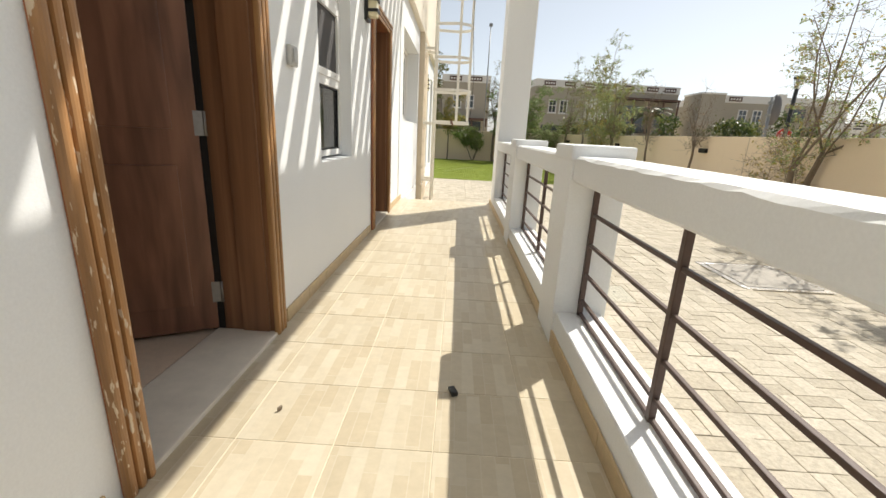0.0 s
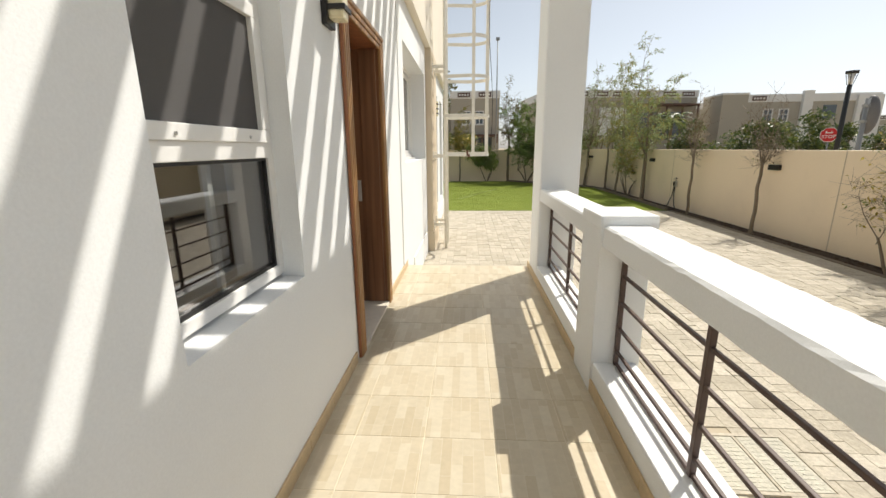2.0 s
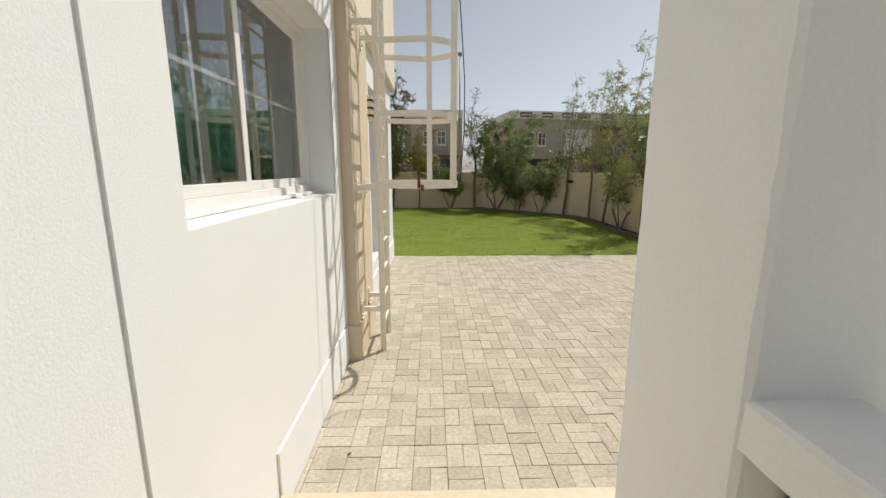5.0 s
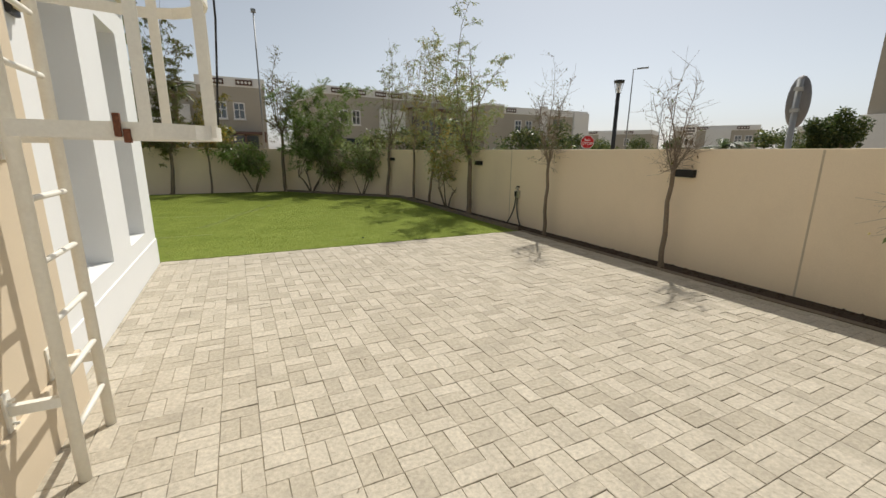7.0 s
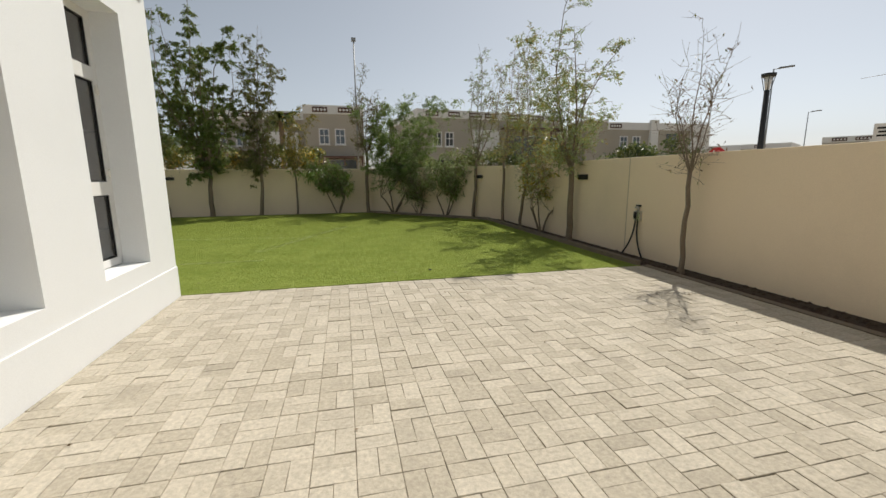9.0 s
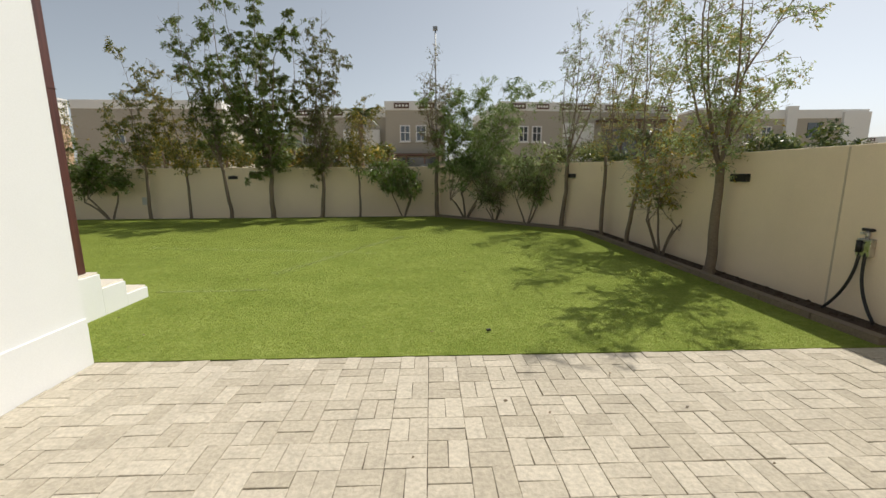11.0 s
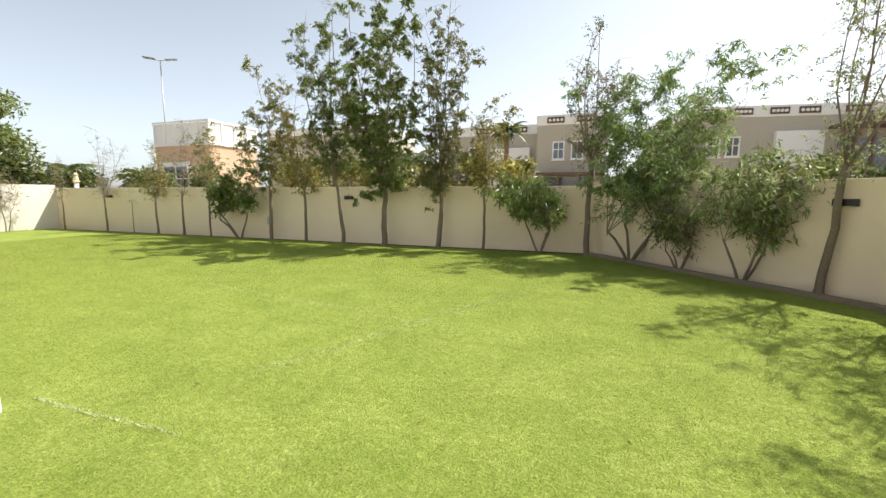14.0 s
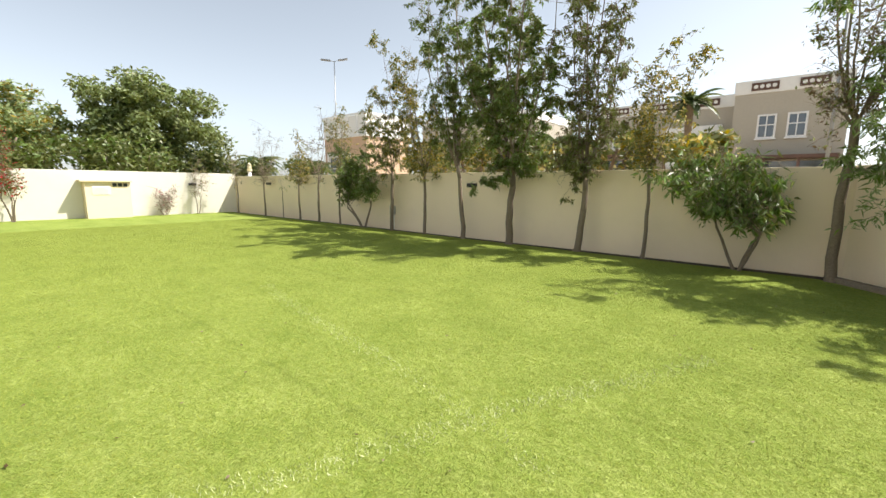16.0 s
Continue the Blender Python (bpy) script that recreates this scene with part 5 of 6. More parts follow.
M_RED = material("red_sign_face", (0.55, 0.02, 0.025), 0.45, vary=0.03, bump=0.0)
M_SIGNW = material("white_sign_face", (0.78, 0.78, 0.76), 0.5, vary=0.03, bump=0.0)


def house_window(root, x, z, w, h):
    bm = bmesh.new()
    f, zm = 0.10, z + h * 0.57
    pierced(bm, x - w / 2 - f, x + w / 2 + f, z - f, z + h + f, [(x - w / 2, x - 0.03, z, zm - 0.03), (x + 0.03, x + w / 2, z, zm - 0.03), (x - w / 2, x - 0.03, zm + 0.03, z + h), (x + 0.03, x + w / 2, zm + 0.03, z + h)], lambda u, v, zz: Vector((u, -0.10 + 0.12 * v, zz)))
    win = part("window", bm, M_ALU, root, "white framed window")
    bm = bmesh.new()
    box(bm, x - w / 2, x + w / 2, -0.03, -0.005, z, z + h)
    part("pane", bm, M_FARGLASS, win)
    bm = bmesh.new()
    box(bm, x - w / 2 - 0.16, x + w / 2 + 0.16, -0.18, 0.02, z - 0.18, z - f)
    part("sill", bm, M_HOUSEW, win)


M_FARGLASS = glass("far_window_glass", (0.05, 0.06, 0.07), 0.08)


def townhouse(x, y, rz, w, h, d, panels, windows, bays, label, body=None, band=0.8, white_end=False):
    """A flat-roofed two-storey house seen over the wall; u runs along its front from x, y."""
    root = tagged(empty("townhouse", x, y, 0, rz), label, "house", "townhouses beyond the garden")
    bm = bmesh.new()
    box(bm, 0, w, 0, d, -0.06, h - band)
    part("wall", bm, body or M_HOUSE, root)
    bm = bmesh.new()
    box(bm, -0.06, w + 0.06, -0.06, d + 0.06, h - band, h, 0.02)
    part("roof_parapet", bm, M_HOUSEW, root, "white roof parapet band")
    if white_end:
        bm = bmesh.new()
        box(bm, w - 2.4, w + 0.1, -0.3, d - 0.2, -0.06, h - 0.25)
        part("end_wall", bm, M_HOUSEW, root, "white end bay")
    for u, pw in panels:
        bm = bmesh.new()
        z0, z1 = h - band + 0.16, h - 0.18
        for (a, b, c, e) in ((u, u + pw, z0, z0 + 0.07), (u, u + pw, z1 - 0.07, z1), (u, u + 0.07, z0 + 0.07, z1 - 0.07), (u + pw - 0.07, u + pw, z0 + 0.07, z1 - 0.07)):
            box(bm, a, b, -0.14, -0.05, c, e)
        box(bm, u + 0.07, u + pw - 0.07, -0.09, -0.055, z0 + 0.07, z1 - 0.07)
        g = part("grille", bm, M_BROWN, root, "brown framed roof grille")
        n = 4
        for k in range(n):
            bm = bmesh.new()
            cx = u + 0.07 + (pw - 0.14) * (k + 0.5) / n
            bmesh.ops.create_circle(bm, cap_ends=True, segments=8, radius=(z1 - z0) * 0.26, matrix=pose(cx, -0.10, (z0 + z1) / 2, 90))
            r = bmesh.ops.extrude_face_region(bm, geom=bm.faces[:])
            for v in r["geom"]:
                if isinstance(v, bmesh.types.BMVert):
                    v.co.y -= 0.025
            bmesh.ops.recalc_face_normals(bm, faces=bm.faces)
            part("rosette", bm, M_HOUSEW, g)
    for (u, z, ww, hh) in windows:
        house_window(root, u, z, ww, hh)
    for (u0, u1, z0, z1, kind) in bays:
        bm = bmesh.new()
        if kind == "white":
            box(bm, u0, u1, -0.35, 0.05, z0, z1, 0.02)
            bay = part("bay", bm, M_HOUSEW, root, "white projecting bay")
        elif kind == "pergola":
            box(bm, u0, u1, -1.6, -0.02, z1 - 0.2, z1, 0.01)
            for k in range(int((u1 - u0) / 1.6) + 1):
                uu = u0 + 0.1 + k * (u1 - u0 - 0.2) / max(1, int((u1 - u0) / 1.6))
                box(bm, uu - 0.07, uu + 0.07, -1.5, -1.36, z0, z1 - 0.2)
            part("pergola", bm, M_BROWN, root, "dark brown timber pergola")
        else:
            box(bm, u0, u1, -0.06, 0.02, z0, z1)
            part("opening", bm, M_FARGLASS, root, "dark glazed opening")
    return root


LB = "tan two-storey townhouse with white roof band and grilles"
townhouse(8.4, 50.2, 8, 17.3, 7.95, 11, ((0.9, 1.3), (3.3, 1.2), (5.6, 1.2), (7.4, 1.3), (10.2, 1.4), (13.2, 1.4), (15.4, 1.4)), ((2.1, 4.45, 0.75, 1.25), (3.4, 4.45, 0.75, 1.25), (7.3, 4.3, 0.9, 1.6)), ((6.0, 9.0, 2.6, 6.1, "white"), (9.3, 16.6, 2.6, 6.4, "pergola"), (10.0, 15.8, 2.6, 5.6, "dark"), (1.0, 4.6, 0.6, 3.0, "dark")), LB)
townhouse(-2.2, 50.0, 0, 5.4, 7.95, 11, ((0.8, 1.35), (3.1, 1.35)), ((1.75, 4.5, 0.75, 1.25), (3.2, 4.5, 0.75, 1.25)), ((0.6, 4.6, 0.6, 3.0, "dark"), (0.2, 5.2, 2.4, 3.3, "pergola")), LB)
townhouse(-11.3, 51.5, 0, 9.0, 7.55, 10, ((6.6, 1.5), (3.6, 1.4), (0.8, 1.4)), ((1.6, 4.4, 0.8, 1.3), (3.4, 4.4, 0.8, 1.3)), ((5.0, 8.4, 1.5, 5.6, "white"), (0.5, 4.4, 0.6, 3.4, "dark"), (0.3, 4.7, 2.6, 3.8, "pergola")), "tan townhouse with a white bay behind the trees")
townhouse(-31.5, 52, 3, 13.5, 8.5, 10, (), ((4.0, 4.6, 0.9, 1.3),), (), "tan two-storey house beyond the trees")
townhouse(29.2, 51, -2, 14, 7.2, 12, ((1.2, 1.4),), ((3.0, 4.4, 0.8, 1.2), (4.6, 4.4, 0.8, 1.2)), ((6.2, 7.2, 0.0, 7.5, "white"), (8.5, 9.8, 4.6, 6.0, "dark")), "brown shaded townhouse with a white end bay", white_end=True)
townhouse(26.8, 50, -2, 2.6, 7.3, 4, (), (), (), "narrow tan stair tower of a townhouse", band=0.2)
townhouse(69, 56, -62, 12, 6.5, 10, ((1, 1.6), (3.4, 1.6), (9.0, 1.6)), ((1.5, 3.6, 0.7, 1.2), (3.0, 3.6, 0.7, 1.2), (9.3, 3.6, 0.8, 1.2), (10.7, 3.6, 0.8, 1.2)), ((4.8, 8.3, 0.0, 6.0, "white"), (5.4, 7.9, 3.2, 4.6, "dark")), LB)
townhouse(66, 78, -60, 16, 6.5, 10, ((1, 1.6), (4, 1.6), (11.0, 1.6)), ((2, 3.6, 0.8, 1.2), (11.5, 3.6, 0.8, 1.2)), ((6, 9, 0.0, 6.2, "white"),), LB)
townhouse(78, 42, -70, 14, 6.2, 10, ((1, 1.6), (5, 1.6)), ((2, 3.6, 0.8, 1.2), (6, 3.6, 0.8, 1.2)), ((8, 11, 0.0, 5.8, "white"),), LB)

# the tall house at the street corner, east
corner = tagged(empty("townhouse", 31.2, 17.9, 0), "tall tan corner house with a white ground storey", "house", "townhouses beyond the garden")
bm = bmesh.new()
box(bm, 0, 12, -11, 0, 3.9, 11.0, 0.03)
part("wall", bm, M_HOUSE, corner)
bm = bmesh.new()
box(bm, -0.25, 12.1, -11.1, 0.2, -0.06, 3.9, 0.03)
part("ground_storey", bm, M_HOUSEW, corner, "white rendered ground storey")
bm = bmesh.new()
box(bm, -0.06, 12.06, -11.06, 0.06, 11.0, 11.8, 0.03)
part("roof_parapet", bm, M_HOUSEW, corner, "white roof parapet band")

# small terracotta lodge with a screened roof
lodge = tagged(empty("lodge", -28.9, 37.4, 0), "terracotta lodge with a white screened roof plant", "house")
bm = bmesh.new()
box(bm, 0, 5.4, 0, 4.5, -0.06, 5.0, 0.02)
part("wall", bm, M_ORANGE, lodge)
bm = bmesh.new()
box(bm, -0.12, 5.52, -0.12, 4.62, 5.0, 5.14, 0.02)
part("cornice", bm, M_HOUSEW, lodge, "white cornice")
bm = bmesh.new()
box(bm, 0.02, 5.38, 0.02, 4.48, 5.14, 6.6)
part("roof_screen", bm, M_HOUSEW, lodge, "white roof screen")
for k in range(6):
    bm = bmesh.new()
    x = 0.06 + k * 5.28 / 5
    box(bm, x - 0.07, x + 0.07, -0.05, 0.02, 5.14, 6.75)
    part("screen_post", bm, M_ALU, lodge)
for k in range(5):
    bm = bmesh.new()
    y = 0.0 + k * 4.5 / 4
    box(bm, 5.375, 5.45, y - 0.07, y + 0.07, 5.14, 6.75)
    part("screen_post", bm, M_ALU, lodge)
bm = bmesh.new()
box(bm, -0.06, 5.46, -0.07, 0.02, 6.62, 6.76)
box(bm, 5.376, 5.46, 0.02, 4.5, 6.62, 6.76)
part("screen_rail", bm, M_ALU, lodge)
house_window(lodge, 2.0, 1.5, 2.4, 2.0)
bm = bmesh.new()
for (a, b, c, d) in ((0.5, 0.75, 0, 3.6), (3.2, 3.45, 0, 3.6), (0.5, 3.45, 3.6, 3.85)):
    box(bm, a, b, -0.14, 0.02, c, d)
part("surround", bm, M_HOUSEW, lodge, "white window surround")


# street furniture
def street_lamp(x, y, h, arms, label, colour=M_STEEL, r=0.07):
    root = tagged(empty("street_lamp", x, y, -0.06), label, "street lamp")
    bm = bmesh.new()
    tube(bm, (0, 0, 0), (0, 0, h), r, r * 0.55, 10)
    part("pole", bm, colour, root)
    for a in arms:
        bm = bmesh.new()
        d = Vector((math.cos(radians(a)), math.sin(radians(a)), 0.12))
        tube(bm, (0, 0, h - 0.03), Vector((0, 0, h)) + d * 0.5, r * 0.4, r * 0.35, 8)
        beam(bm, Vector((0, 0, h + 0.01)) + d * 0.4, Vector((0, 0, h + 0.01)) + d * 1.25, 0.24, 0.09, 0.02)
        part("lamp_head", bm, colour, root)
    return root


mast = street_lamp(2.24, 40.0, 10.75, (), "tall grey street lamp mast with a small head", M_STEEL, 0.075)
bm = bmesh.new()
box(bm, -0.15, 0.15, -0.13, 0.13, 10.72, 10.95, 0.03)
part("lamp_head", bm, M_STEEL, mast)
street_lamp(-32.6, 41.2, 12.75, (35, 215), "tall grey street lamp with two heads")
street_lamp(30.85, 33.2, 8.7, (-20,), "tall thin grey street lamp with one head")
street_lamp(52, 46, 8.2, (-20,), "tall thin grey street lamp with one head")
pl = tagged(empty("lantern_post", 14.9, 20.2, -0.06), "dark tapered lantern post with a glazed lantern", "street lamp")
bm = bmesh.new()
tube(bm, (0, 0, 0), (0, 0, 4.2), 0.095, 0.08, 12)
part("pole", bm, M_DARKPOST, pl)
bm = bmesh.new()
tube(bm, (0, 0, 4.2), (0, 0, 4.62), 0.055, 0.13, 12)
part("lantern", bm, M_SIGNW, pl, "pale frosted lantern")
for k in range(4):
    a = radians(45 + 90 * k)
    bm = bmesh.new()
    tube(bm, (0.085 * math.cos(a), 0.085 * math.sin(a), 4.2), (0.18 * math.cos(a), 0.18 * math.sin(a), 4.63), 0.012, n=6)
    part("strut", bm, M_DARKPOST, pl)
bm = bmesh.new()
tube(bm, (0, 0, 4.62), (0, 0, 4.72), 0.2, 0.215, 12)
part("cap", bm, M_DARKPOST, pl)


def face_to(x, y):
    """Turn about z so that local -y looks from x, y towards the garden path."""
    return math.degrees(math.atan2(8.5 - y, 0.8 - x)) + 90


def text_mesh(body, size, mat, parent, m, name="lettering"):
    cu = bpy.data.curves.new(name, 'FONT')
    cu.body, cu.size, cu.extrude, cu.align_x, cu.align_y = body, size, 0.003, 'CENTER', 'CENTER'
    tmp = bpy.data.objects.new(name, cu)
    me = bpy.data.meshes.new_from_object(tmp)
    bpy.data.objects.remove(tmp)
    me.materials.append(mat)
    ob = new(name, me)
    ob.parent = parent
    ob.matrix_basis = m
    return ob


st = tagged(empty("stop_sign", 18.9, 25.7, -0.06, face_to(18.9, 25.7)), "red octagonal stop sign on a grey post", "road sign")
bm = bmesh.new()
tube(bm, (0, 0.04, 0), (0, 0.04, 2.75), 0.035, n=8)
part("pole", bm, M_STEEL, st)
for r, mt, y0, nm in ((0.40, M_SIGNW, 0.0, "rim"), (0.37, M_RED, -0.006, "face")):
    bm = bmesh.new()
    tube(bm, (0, y0 + 0.01, 2.42), (0, y0 - 0.004, 2.42), r, r, 8)
    bmesh.ops.rotate(bm, verts=bm.verts, cent=(0, 0, 2.42), matrix=Matrix.Rotation(radians(22.5), 3, 'Y'))
    part(nm, bm, mt, st)
text_mesh("STOP", 0.24, M_SIGNW, st, pose(0, -0.014, 2.32, 90, 0, 0))
bm = bmesh.new()
box(bm, -0.16, 0.14, -0.014, -0.010, 2.50, 2.55)
box(bm, -0.16, -0.10, -0.0142, -0.010, 2.55, 2.62)
box(bm, 0.06, 0.09, -0.014, -0.010, 2.59, 2.62)
part("script_bar", bm, M_SIGNW, st)
sg = tagged(empty("information_sign", 15.3, 17.1, -0.06, face_to(15.3, 17.1)), "white rectangular street sign with dark marks", "road sign")
bm = bmesh.new()
tube(bm, (0, 0.04, 0), (0, 0.04, 2.8), 0.035, n=8)
part("pole", bm, M_STEEL, sg)
bm = bmesh.new()
box(bm, -0.22, 0.22, -0.005, 0.01, 2.0, 2.8, 0.003)
part("face", bm, M_SIGNW, sg)
for z, a, b in ((2.68, -0.15, 0.15), (2.58, -0.12, 0.16), (2.48, -0.15, 0.1)):
    bm = bmesh.new()
    box(bm, a, b, -0.009, -0.006, z - 0.025, z + 0.025)
    part("text_bar", bm, M_BLACK, sg)
for a in (-0.12, 0.06):
    bm = bmesh.new()
    box(bm, a, a + 0.09, -0.009, -0.006, 2.10, 2.30)
    part("symbol", bm, M_BLACK, sg)
M_SHELL = material('dark_grey_plastic', (0.14, 0.14, 0.145), 0.55, vary=0.08, bump=0.03)
mr = tagged(empty("traffic_mirror", 7.0, 10.12, -0.06, face_to(7.0, 10.12)), "round traffic mirror seen from its grey back", "traffic mirror")
bm = bmesh.new()
tube(bm, (0, 0, 0), (0, 0, 2.7), 0.038, n=10)
part("pole", bm, M_STEEL, mr)
bm = bmesh.new()
bmesh.ops.create_uvsphere(bm, u_segments=24, v_segments=10, radius=0.40)
for v in bm.verts:
    v.co = Vector((v.co.x * 0.33, v.co.y * 0.3 + 0.11, v.co.z * 0.85 + 2.42))
part("shell", bm, M_SHELL, mr, "grey plastic mirror shell", True)
for z in (2.28, 2.55):
    bm = bmesh.new()
    box(bm, -0.05, 0.05, -0.05, 0.06, z, z + 0.05, 0.004)
    part("clamp", bm, M_STEEL, mr)


# planting beyond the walls
def foliage(name, x, y, z, rx, ry, rz, leaves, leaf, mats, mix, seed, label, category="shrub", lumps=7):
    rnd = random.Random(seed)
    root = tagged(empty(name, x, y, -0.06), label, category)
    bm = bmesh.new()
    for s in range(4):
        a = s * 1.6 + rnd.random()
        curve_to(bm, (math.cos(a) * 0.1, math.sin(a) * 0.1, 0), (math.cos(a) * rx * 0.5, math.sin(a) * ry * 0.5, z + rz * 0.2), 0.09, 0.03, rnd, 0.1, 4, 6)
    part("stem_cluster", bm, M_BARK, root)
    cs = []
    for k in range(lumps):
        v = Vector((rnd.gauss(0, 1), rnd.gauss(0, 1), rnd.gauss(0, 1))).normalized() * rnd.uniform(0.25, 0.9)
        cs.append((Vector((v.x * rx, v.y * ry, z + v.z * rz)), rnd.uniform(0.3, 0.55) if lumps < 30 else rnd.uniform(0.14, 0.34) if lumps < 100 else rnd.uniform(0.07, 0.22)))
    verts, faces, idx = [], [], []
    for k in range(leaves):
        c, s = cs[rnd.randrange(len(cs))]
        v = Vector((rnd.gauss(0, 1), rnd.gauss(0, 1), rnd.gauss(0, 1))).normalized() * (rnd.random() ** 0.4) * s
        p = c + Vector((v.x * rx, v.y * ry, v.z * rz))
        if p.z < 0.1:
            continue
        d = Vector((rnd.gauss(0, 1), rnd.gauss(0, 1), rnd.gauss(-0.2, 0.8))).normalized()
        e = d.cross(Vector((rnd.gauss(0, 1), rnd.gauss(0, 1), rnd.gauss(0, 1)))).normalized()
        L = leaf * rnd.uniform(0.6, 1.3)
        i = len(verts)
        verts += [p, p + d * L * 0.5 + e * L * 0.2, p + d * L, p + d * L * 0.5 - e * L * 0.2]
        faces += [(i, i + 1, i + 2), (i, i + 2, i + 3)]
        m = 1 if rnd.random() < mix else 0
        idx += [m, m]
    me = bpy.data.meshes.new("foliage")
    me.from_pydata(verts, [], faces)
    for m in mats:
        me.materials.append(m)
    me.polygons.foreach_set("material_index", idx)
    ob = tagged(new("foliage", me), kind="stuff")
    ob.parent = root
    return root


FAR = "leafy green shrub beyond the garden wall"
foliage("tree", -25.2, 23.9, 4.3, 3.6, 4.5, 3.2, 30000, 0.26, (L_LIGHT, L_GREEN), 0.6, 50, "large dense green tree beyond the west wall", "tree", 120)
foliage("tree", -25.0, 18.0, 3.7, 3.0, 3.2, 2.3, 14000, 0.24, (L_LIGHT, L_YELLOW), 0.2, 55, "spreading yellow-green tree beyond the west wall", "tree", 105)
foliage("shrub", -23.2, 22.6, 2.5, 1.8, 2.4, 1.3, 6000, 0.25, (L_GREEN, L_BRIGHT), 0.3, 53, FAR, lumps=24)
foliage("shrub", -23.0, 26.0, 2.4, 1.6, 2.0, 1.2, 4500, 0.25, (L_GREEN, L_DARK), 0.4, 54, FAR, lumps=20)
foliage("shrub", -23.5, 18.5, 2.9, 2.0, 2.6, 1.5, 5000, 0.25, (L_GREEN, L_BRIGHT), 0.35, 51, FAR, lumps=10)
foliage("shrub", -22.0, 27.8, 2.2, 1.6, 1.0, 0.9, 1800, 0.22, (L_GREEN, L_DARK), 0.4, 52, FAR)
for k, (x, y, z, rx, rz, m) in enumerate(((-18.5, 29.5, 2.4, 1.8, 0.9, 0), (-15.3, 30, 2.2, 1.5, 0.8, 0), (-8.8, 28.5, 2.3, 1.5, 0.9, 1), (-6.4, 28.2, 2.5, 1.7, 1.1, 1), (-4.2, 28.5, 2.3, 1.4, 0.9, 1), (-2.4, 28.0, 2.2, 1.3, 0.8, 1), (-0.4, 28.5, 2.2, 1.5, 0.7, 1), (4.5, 30, 2.2, 1.6, 0.8, 0), (9.0, 34, 2.5, 2.2, 1.0, 0))):
    foliage("shrub", x, y, z, rx, 0.9, rz, 1700, 0.2, ((L_GREEN, L_YELLOW) if m else (L_GREEN, L_DARK)), 0.3, 60 + k, FAR)
for k, (x, y, z, rx, rz) in enumerate(((22.5, 36, 2.4, 3.4, 1.7), (27.5, 38, 2.4, 3.2, 2.0), (31, 40, 2.2, 2.6, 1.8), (19.0, 40, 2.2, 2.6, 1.6), (15, 44, 2.2, 2.8, 1.4), (37, 42, 2.0, 3.0, 1.4), (52, 44, 2.2, 4.0, 1.9), (46, 50, 2.2, 4.0, 1.8), (60, 55, 2.4, 5.0, 2.2), (64, 36, 2.6, 4.5, 2.4), (50, 60, 2.4, 5.0, 2.2))):
    foliage("shrub", x, y, z, rx, 1.8, rz, 1900, 0.34, (L_DARK, L_GREEN), 0.4, 80 + k, "dense dark green shrub across the street")
foliage("tree", 20.7, 15.1, 2.3, 1.05, 1.15, 1.35, 16000, 0.13, (L_DARK, L_GREEN), 0.25, 95, "dense clipped dark green tree across the street", "tree", 34)
for k, (x, y, z, rx, rz) in enumerate(((33.0, 25.5, 1.6, 2.6, 1.2), (30.5, 22.0, 1.7, 1.5, 1.3), (38.0, 34.0, 1.6, 3.2, 1.1))):
    foliage("shrub", x, y, z, rx, 1.6, rz, 2600, 0.26, (L_DARK, L_GREEN), 0.5, 190 + k, "rounded green shrub across the street")


def palm(x, y, h, spread, seed, label):
    rnd = random.Random(seed)
    root = tagged(empty("palm_tree", x, y, -0.06), label, "palm tree")
    bm = bmesh.new()
    for k in range(int(h / 0.25)):
        z = k * 0.25
        tube(bm, (0, 0, z), (0, 0, z + 0.26), 0.19, 0.155, 8, cap=False)
    part("trunk", bm, M_PALM, root)
    for k in range(26):
        a = k * 2.399 + rnd.random() * 0.3
        up = rnd.uniform(-0.1, 1.35)
        L = spread * rnd.uniform(0.8, 1.1)
        bm = bmesh.new()
        prev = Vector((0, 0, h))
        for s in range(1, 8):
            u = s / 7
            q = Vector((math.cos(a) * L * u * (1 - 0.1 * u), math.sin(a) * L * u * (1 - 0.1 * u), h + up * L * 0.75 * u - L * 0.75 * u * u))
            t = (q - prev).normalized()
            tube(bm, prev, q, 0.02 * (1.2 - u), 0.016 * (1.2 - u), 4, cap=False)
            side = t.cross(Vector((0, 0, 1))).normalized()
            for w in range(6):
                p = prev.lerp(q, w / 6)
                ll = 0.5 * math.sin(math.pi * (0.12 + 0.82 * u)) * spread / 2
                for sg_ in (-1, 1):
                    e = p + (side * sg_ * 0.75 + t * 0.6 - Vector((0, 0, 0.22))).normalized() * ll
                    o = t * 0.045
                    vs = [bm.verts.new(p - o), bm.verts.new(p + o), bm.verts.new(e)]
                    bm.faces.new(vs)
            prev = q
        part("frond", bm, L_DARK if k % 3 else L_GREEN, root)
    return root


palm(-3.07, 41.4, 5.6, 1.55, 1, "tall palm tree beyond the north wall")
palm(-5.6, 32.0, 3.0, 2.0, 7, "yellow-green palm beyond the north wall")
palm(-21.5, 31.5, 2.2, 2.2, 2, "short palm with arching grey-green fronds")
palm(19.5, 45.0, 4.4, 2.4, 3, "palm tree in front of the townhouses")
palm(33.5, 26.5, 2.2, 2.6, 4, "low palm beyond the east wall")
palm(-31.5, 33.0, 3.0, 2.4, 5, "palm tree beside the terracotta lodge")
palm(-9.5, 39.0, 3.8, 2.0, 6, "palm tree beyond the north wall")

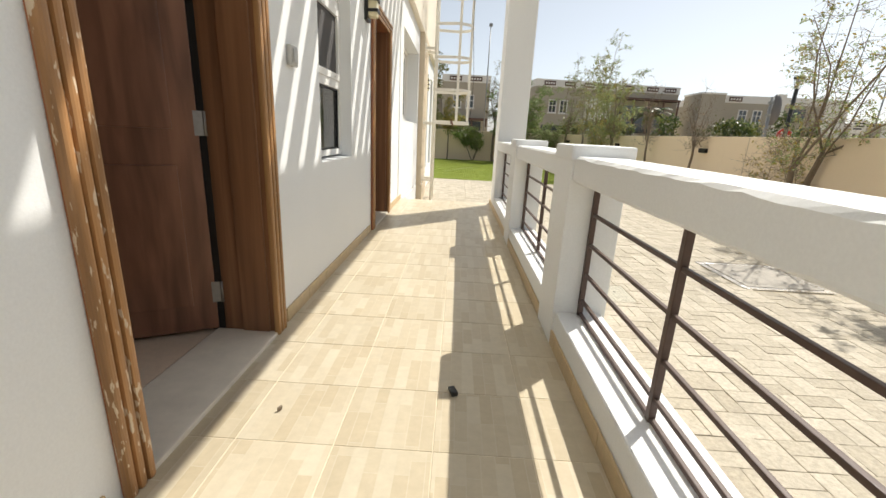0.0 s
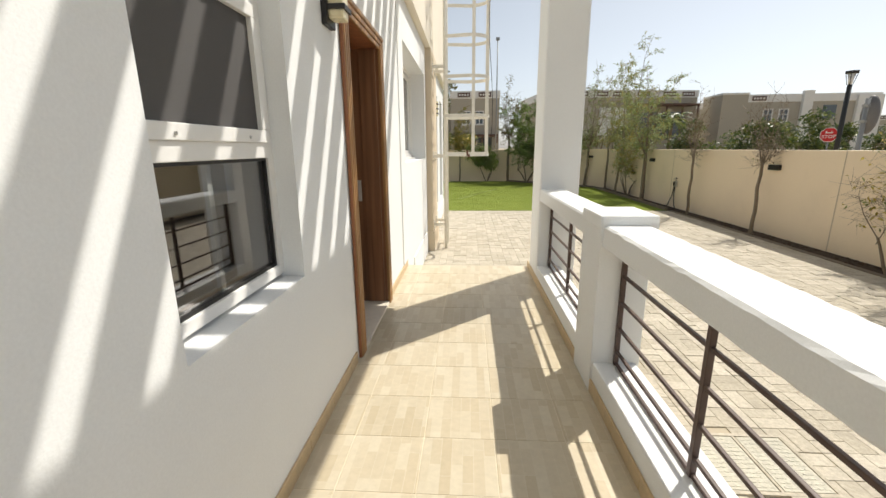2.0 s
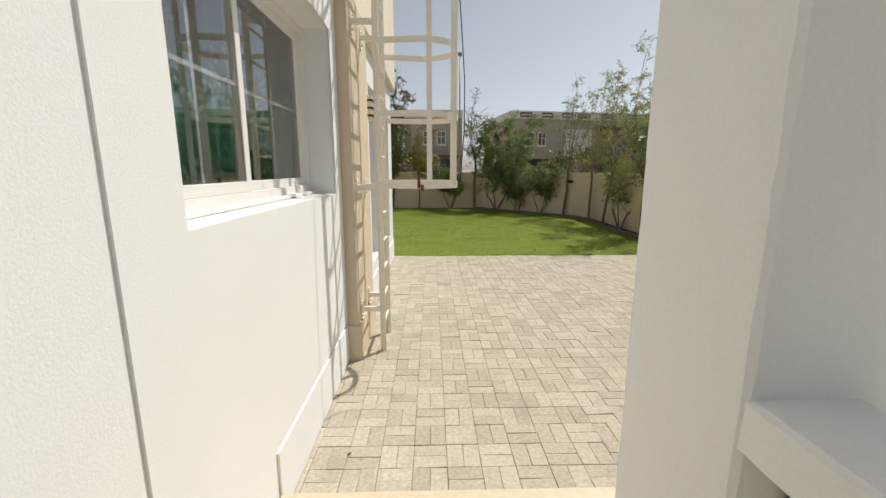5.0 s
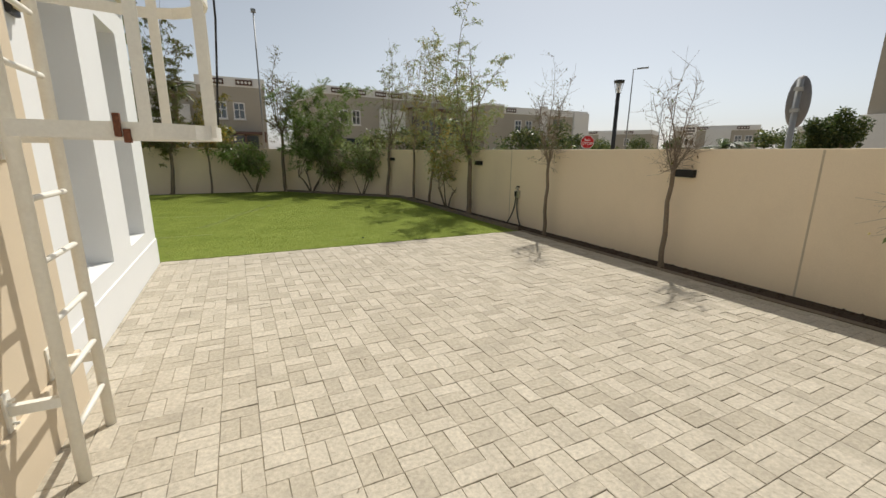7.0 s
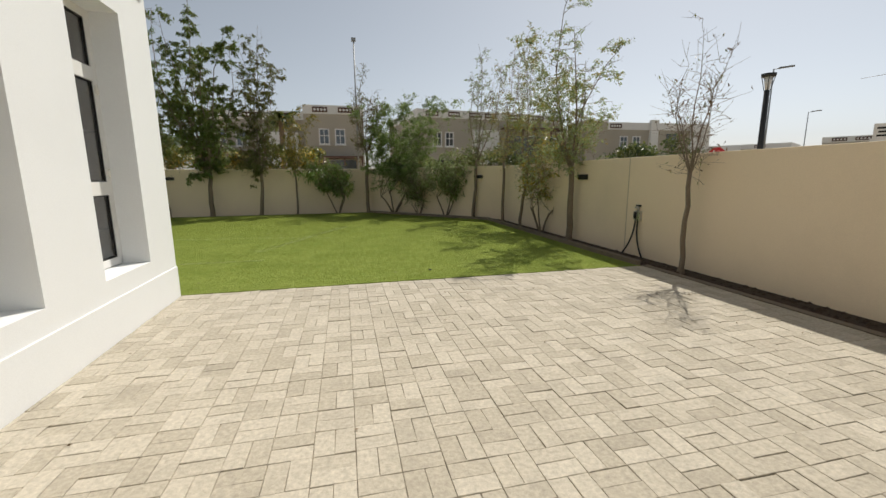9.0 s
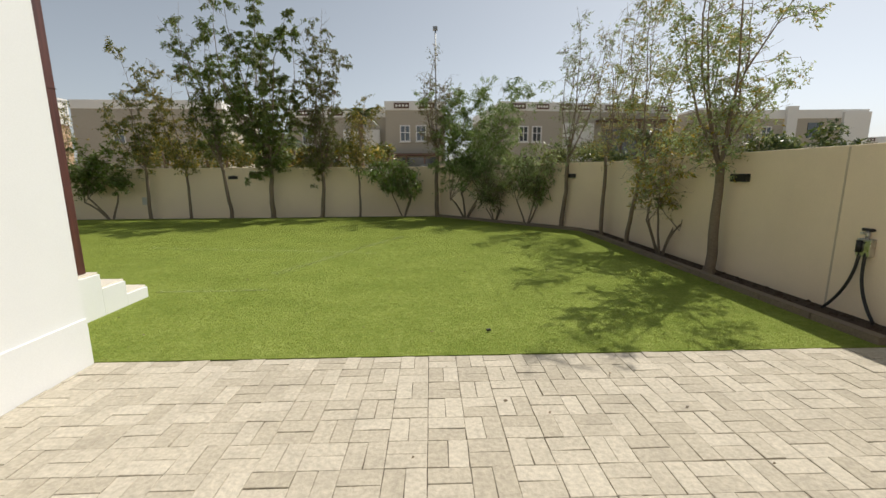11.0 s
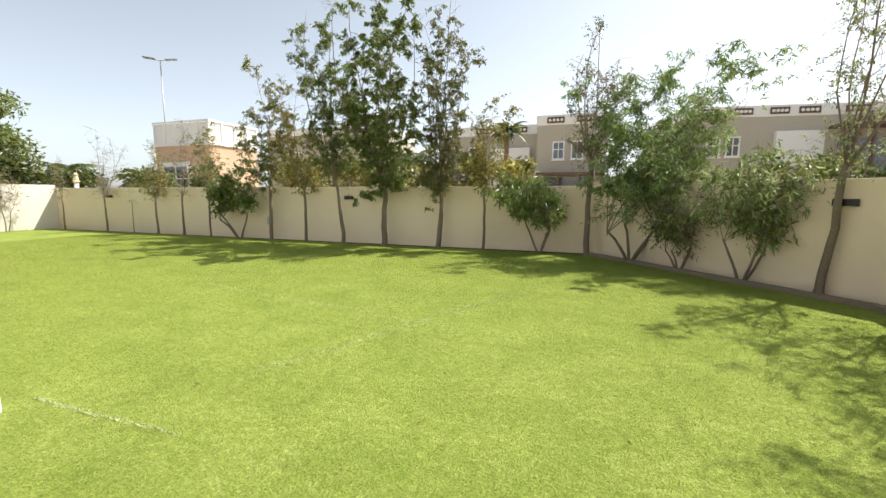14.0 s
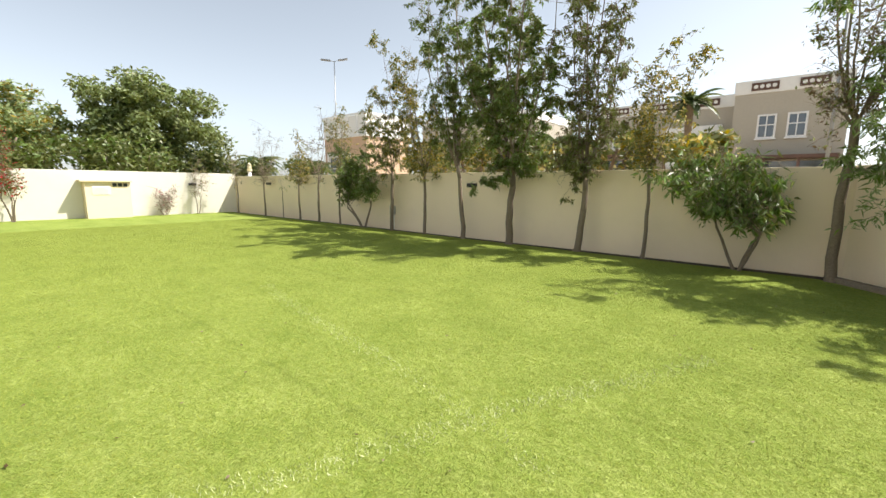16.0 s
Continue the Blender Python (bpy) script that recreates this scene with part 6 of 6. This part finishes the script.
# ---- porch tiles ----
xs = [WX + 0.013, -0.72, -0.375, -0.03, 0.315, 0.548]
tile_mesh = {}
def slab_mesh(name, w, d, t, c, mat):
    """A flat piece with a small chamfer round its upper face."""
    bm = bmesh.new()
    lo = [bm.verts.new((sx * w / 2, sy * d / 2, -t)) for sx, sy in ((-1, -1), (1, -1), (1, 1), (-1, 1))]
    mi = [bm.verts.new((sx * w / 2, sy * d / 2, -c)) for sx, sy in ((-1, -1), (1, -1), (1, 1), (-1, 1))]
    hi = [bm.verts.new((sx * (w / 2 - c), sy * (d / 2 - c), 0)) for sx, sy in ((-1, -1), (1, -1), (1, 1), (-1, 1))]
    for k in range(4):
        j = (k + 1) % 4
        bm.faces.new((lo[k], lo[j], mi[j], mi[k]))
        bm.faces.new((mi[k], mi[j], hi[j], hi[k]))
    bm.faces.new(hi)
    me = bpy.data.meshes.new(name)
    bm.to_mesh(me)
    bm.free()
    me.materials.append(mat)
    return me
for i in range(5):
    w = xs[i + 1] - xs[i] - 0.003
    for j in range(36):
        y1 = 6.70 - 0.345 * j - (0.0 if j else 0.0)
        y0 = y1 - 0.345
        key = round(w, 3)
        if key not in tile_mesh:
            tile_mesh[key] = slab_mesh("tile", w, 0.342, 0.012, 0.0015, M_PARQUET)
        ob = new("tile", tile_mesh[key])
        ob.parent = porch_floor
        ob.location = ((xs[i] + xs[i + 1]) / 2, (y0 + y1) / 2, DECK)

# ---- pavers in basket weave ----
P = 0.2205
rp = random.Random(5)
pm = (slab_mesh("paver", P - 0.0028, P / 2 - 0.0028, 0.045, 0.0024, M_PAVER), slab_mesh("paver", P / 2 - 0.0028, P - 0.0028, 0.045, 0.0024, M_PAVER))
verts, faces = [], []
single = 0
for i in range(-13, 20):
    for j in range(-88, 5):
        cx, cy = 1.788 + P * (i + 0.5), 13.392 + P * (j + 0.5)
        for h in (0, 1):
            flat = (i + j) % 2
            x, y = (cx, cy - P / 4 + h * P / 2) if flat else (cx - P / 4 + h * P / 2, cy)
            hx, hy = (P / 2, P / 4) if flat else (P / 4, P / 2)
            x0, x1, y0, y1 = x - hx, x + hx, y - hy, min(y + hy, EDGE)
            if x0 < WX + 0.02:
                x0 = WX + 0.02
            x1 = min(x1, EX - 0.52)
            if x1 - x0 < 0.03 or y1 - y0 < 0.03:
                continue
            if x0 < 0.95 and y0 < 7.32:
                continue
            if 3.24 < x < 4.26 and 4.39 < y < 5.41 or 1.26 < x < 1.84 and 3.79 < y < 4.27:
                continue
            z = rp.gauss(0, 0.0016)
            whole = abs((x1 - x0) - 2 * hx) < 1e-4 and abs((y1 - y0) - 2 * hy) < 1e-4
            if whole and 0.1 < x < 2.6 and 8.7 < y < 11.5 and single < 300:
                ob = new("paver", pm[0] if flat else pm[1])
                ob.parent = pavement
                ob.matrix_basis = pose(x, y, z, rp.gauss(0, 0.5), rp.gauss(0, 0.5), rp.gauss(0, 0.7))
                single += 1
                continue
            a, b = (x1 - x0) / 2 - rp.uniform(0.0005, 0.0024), (y1 - y0) / 2 - rp.uniform(0.0005, 0.0024)
            mx, my = (x0 + x1) / 2, (y0 + y1) / 2
            k = len(verts)
            tx, ty, c = rp.gauss(0, 0.009), rp.gauss(0, 0.009), 0.0024
            rot = rp.gauss(0, 0.011)
            for s, zz in ((1, -0.03), (1, -c), (0, 0)):
                for sx, sy in ((-1, -1), (1, -1), (1, 1), (-1, 1)):
                    ux, uy = sx * (a - (0 if s else c)), sy * (b - (0 if s else c))
                    verts.append((mx + ux - uy * rot, my + uy + ux * rot, z + zz + ux * tx + uy * ty))
            for q in range(4):
                r = (q + 1) % 4
                faces += [(k + q, k + r, k + 4 + r, k + 4 + q), (k + 4 + q, k + 4 + r, k + 8 + r, k + 8 + q)]
            faces.append((k + 8, k + 9, k + 10, k + 11))
me = bpy.data.meshes.new("pavers")
me.from_pydata(verts, [], faces)
me.materials.append(M_PAVER_FAR)
rest = new("pavers", me)
rest.parent = pavement
tagged(rest, "weathered beige pavers laid in basket weave", "", "", "stuff")
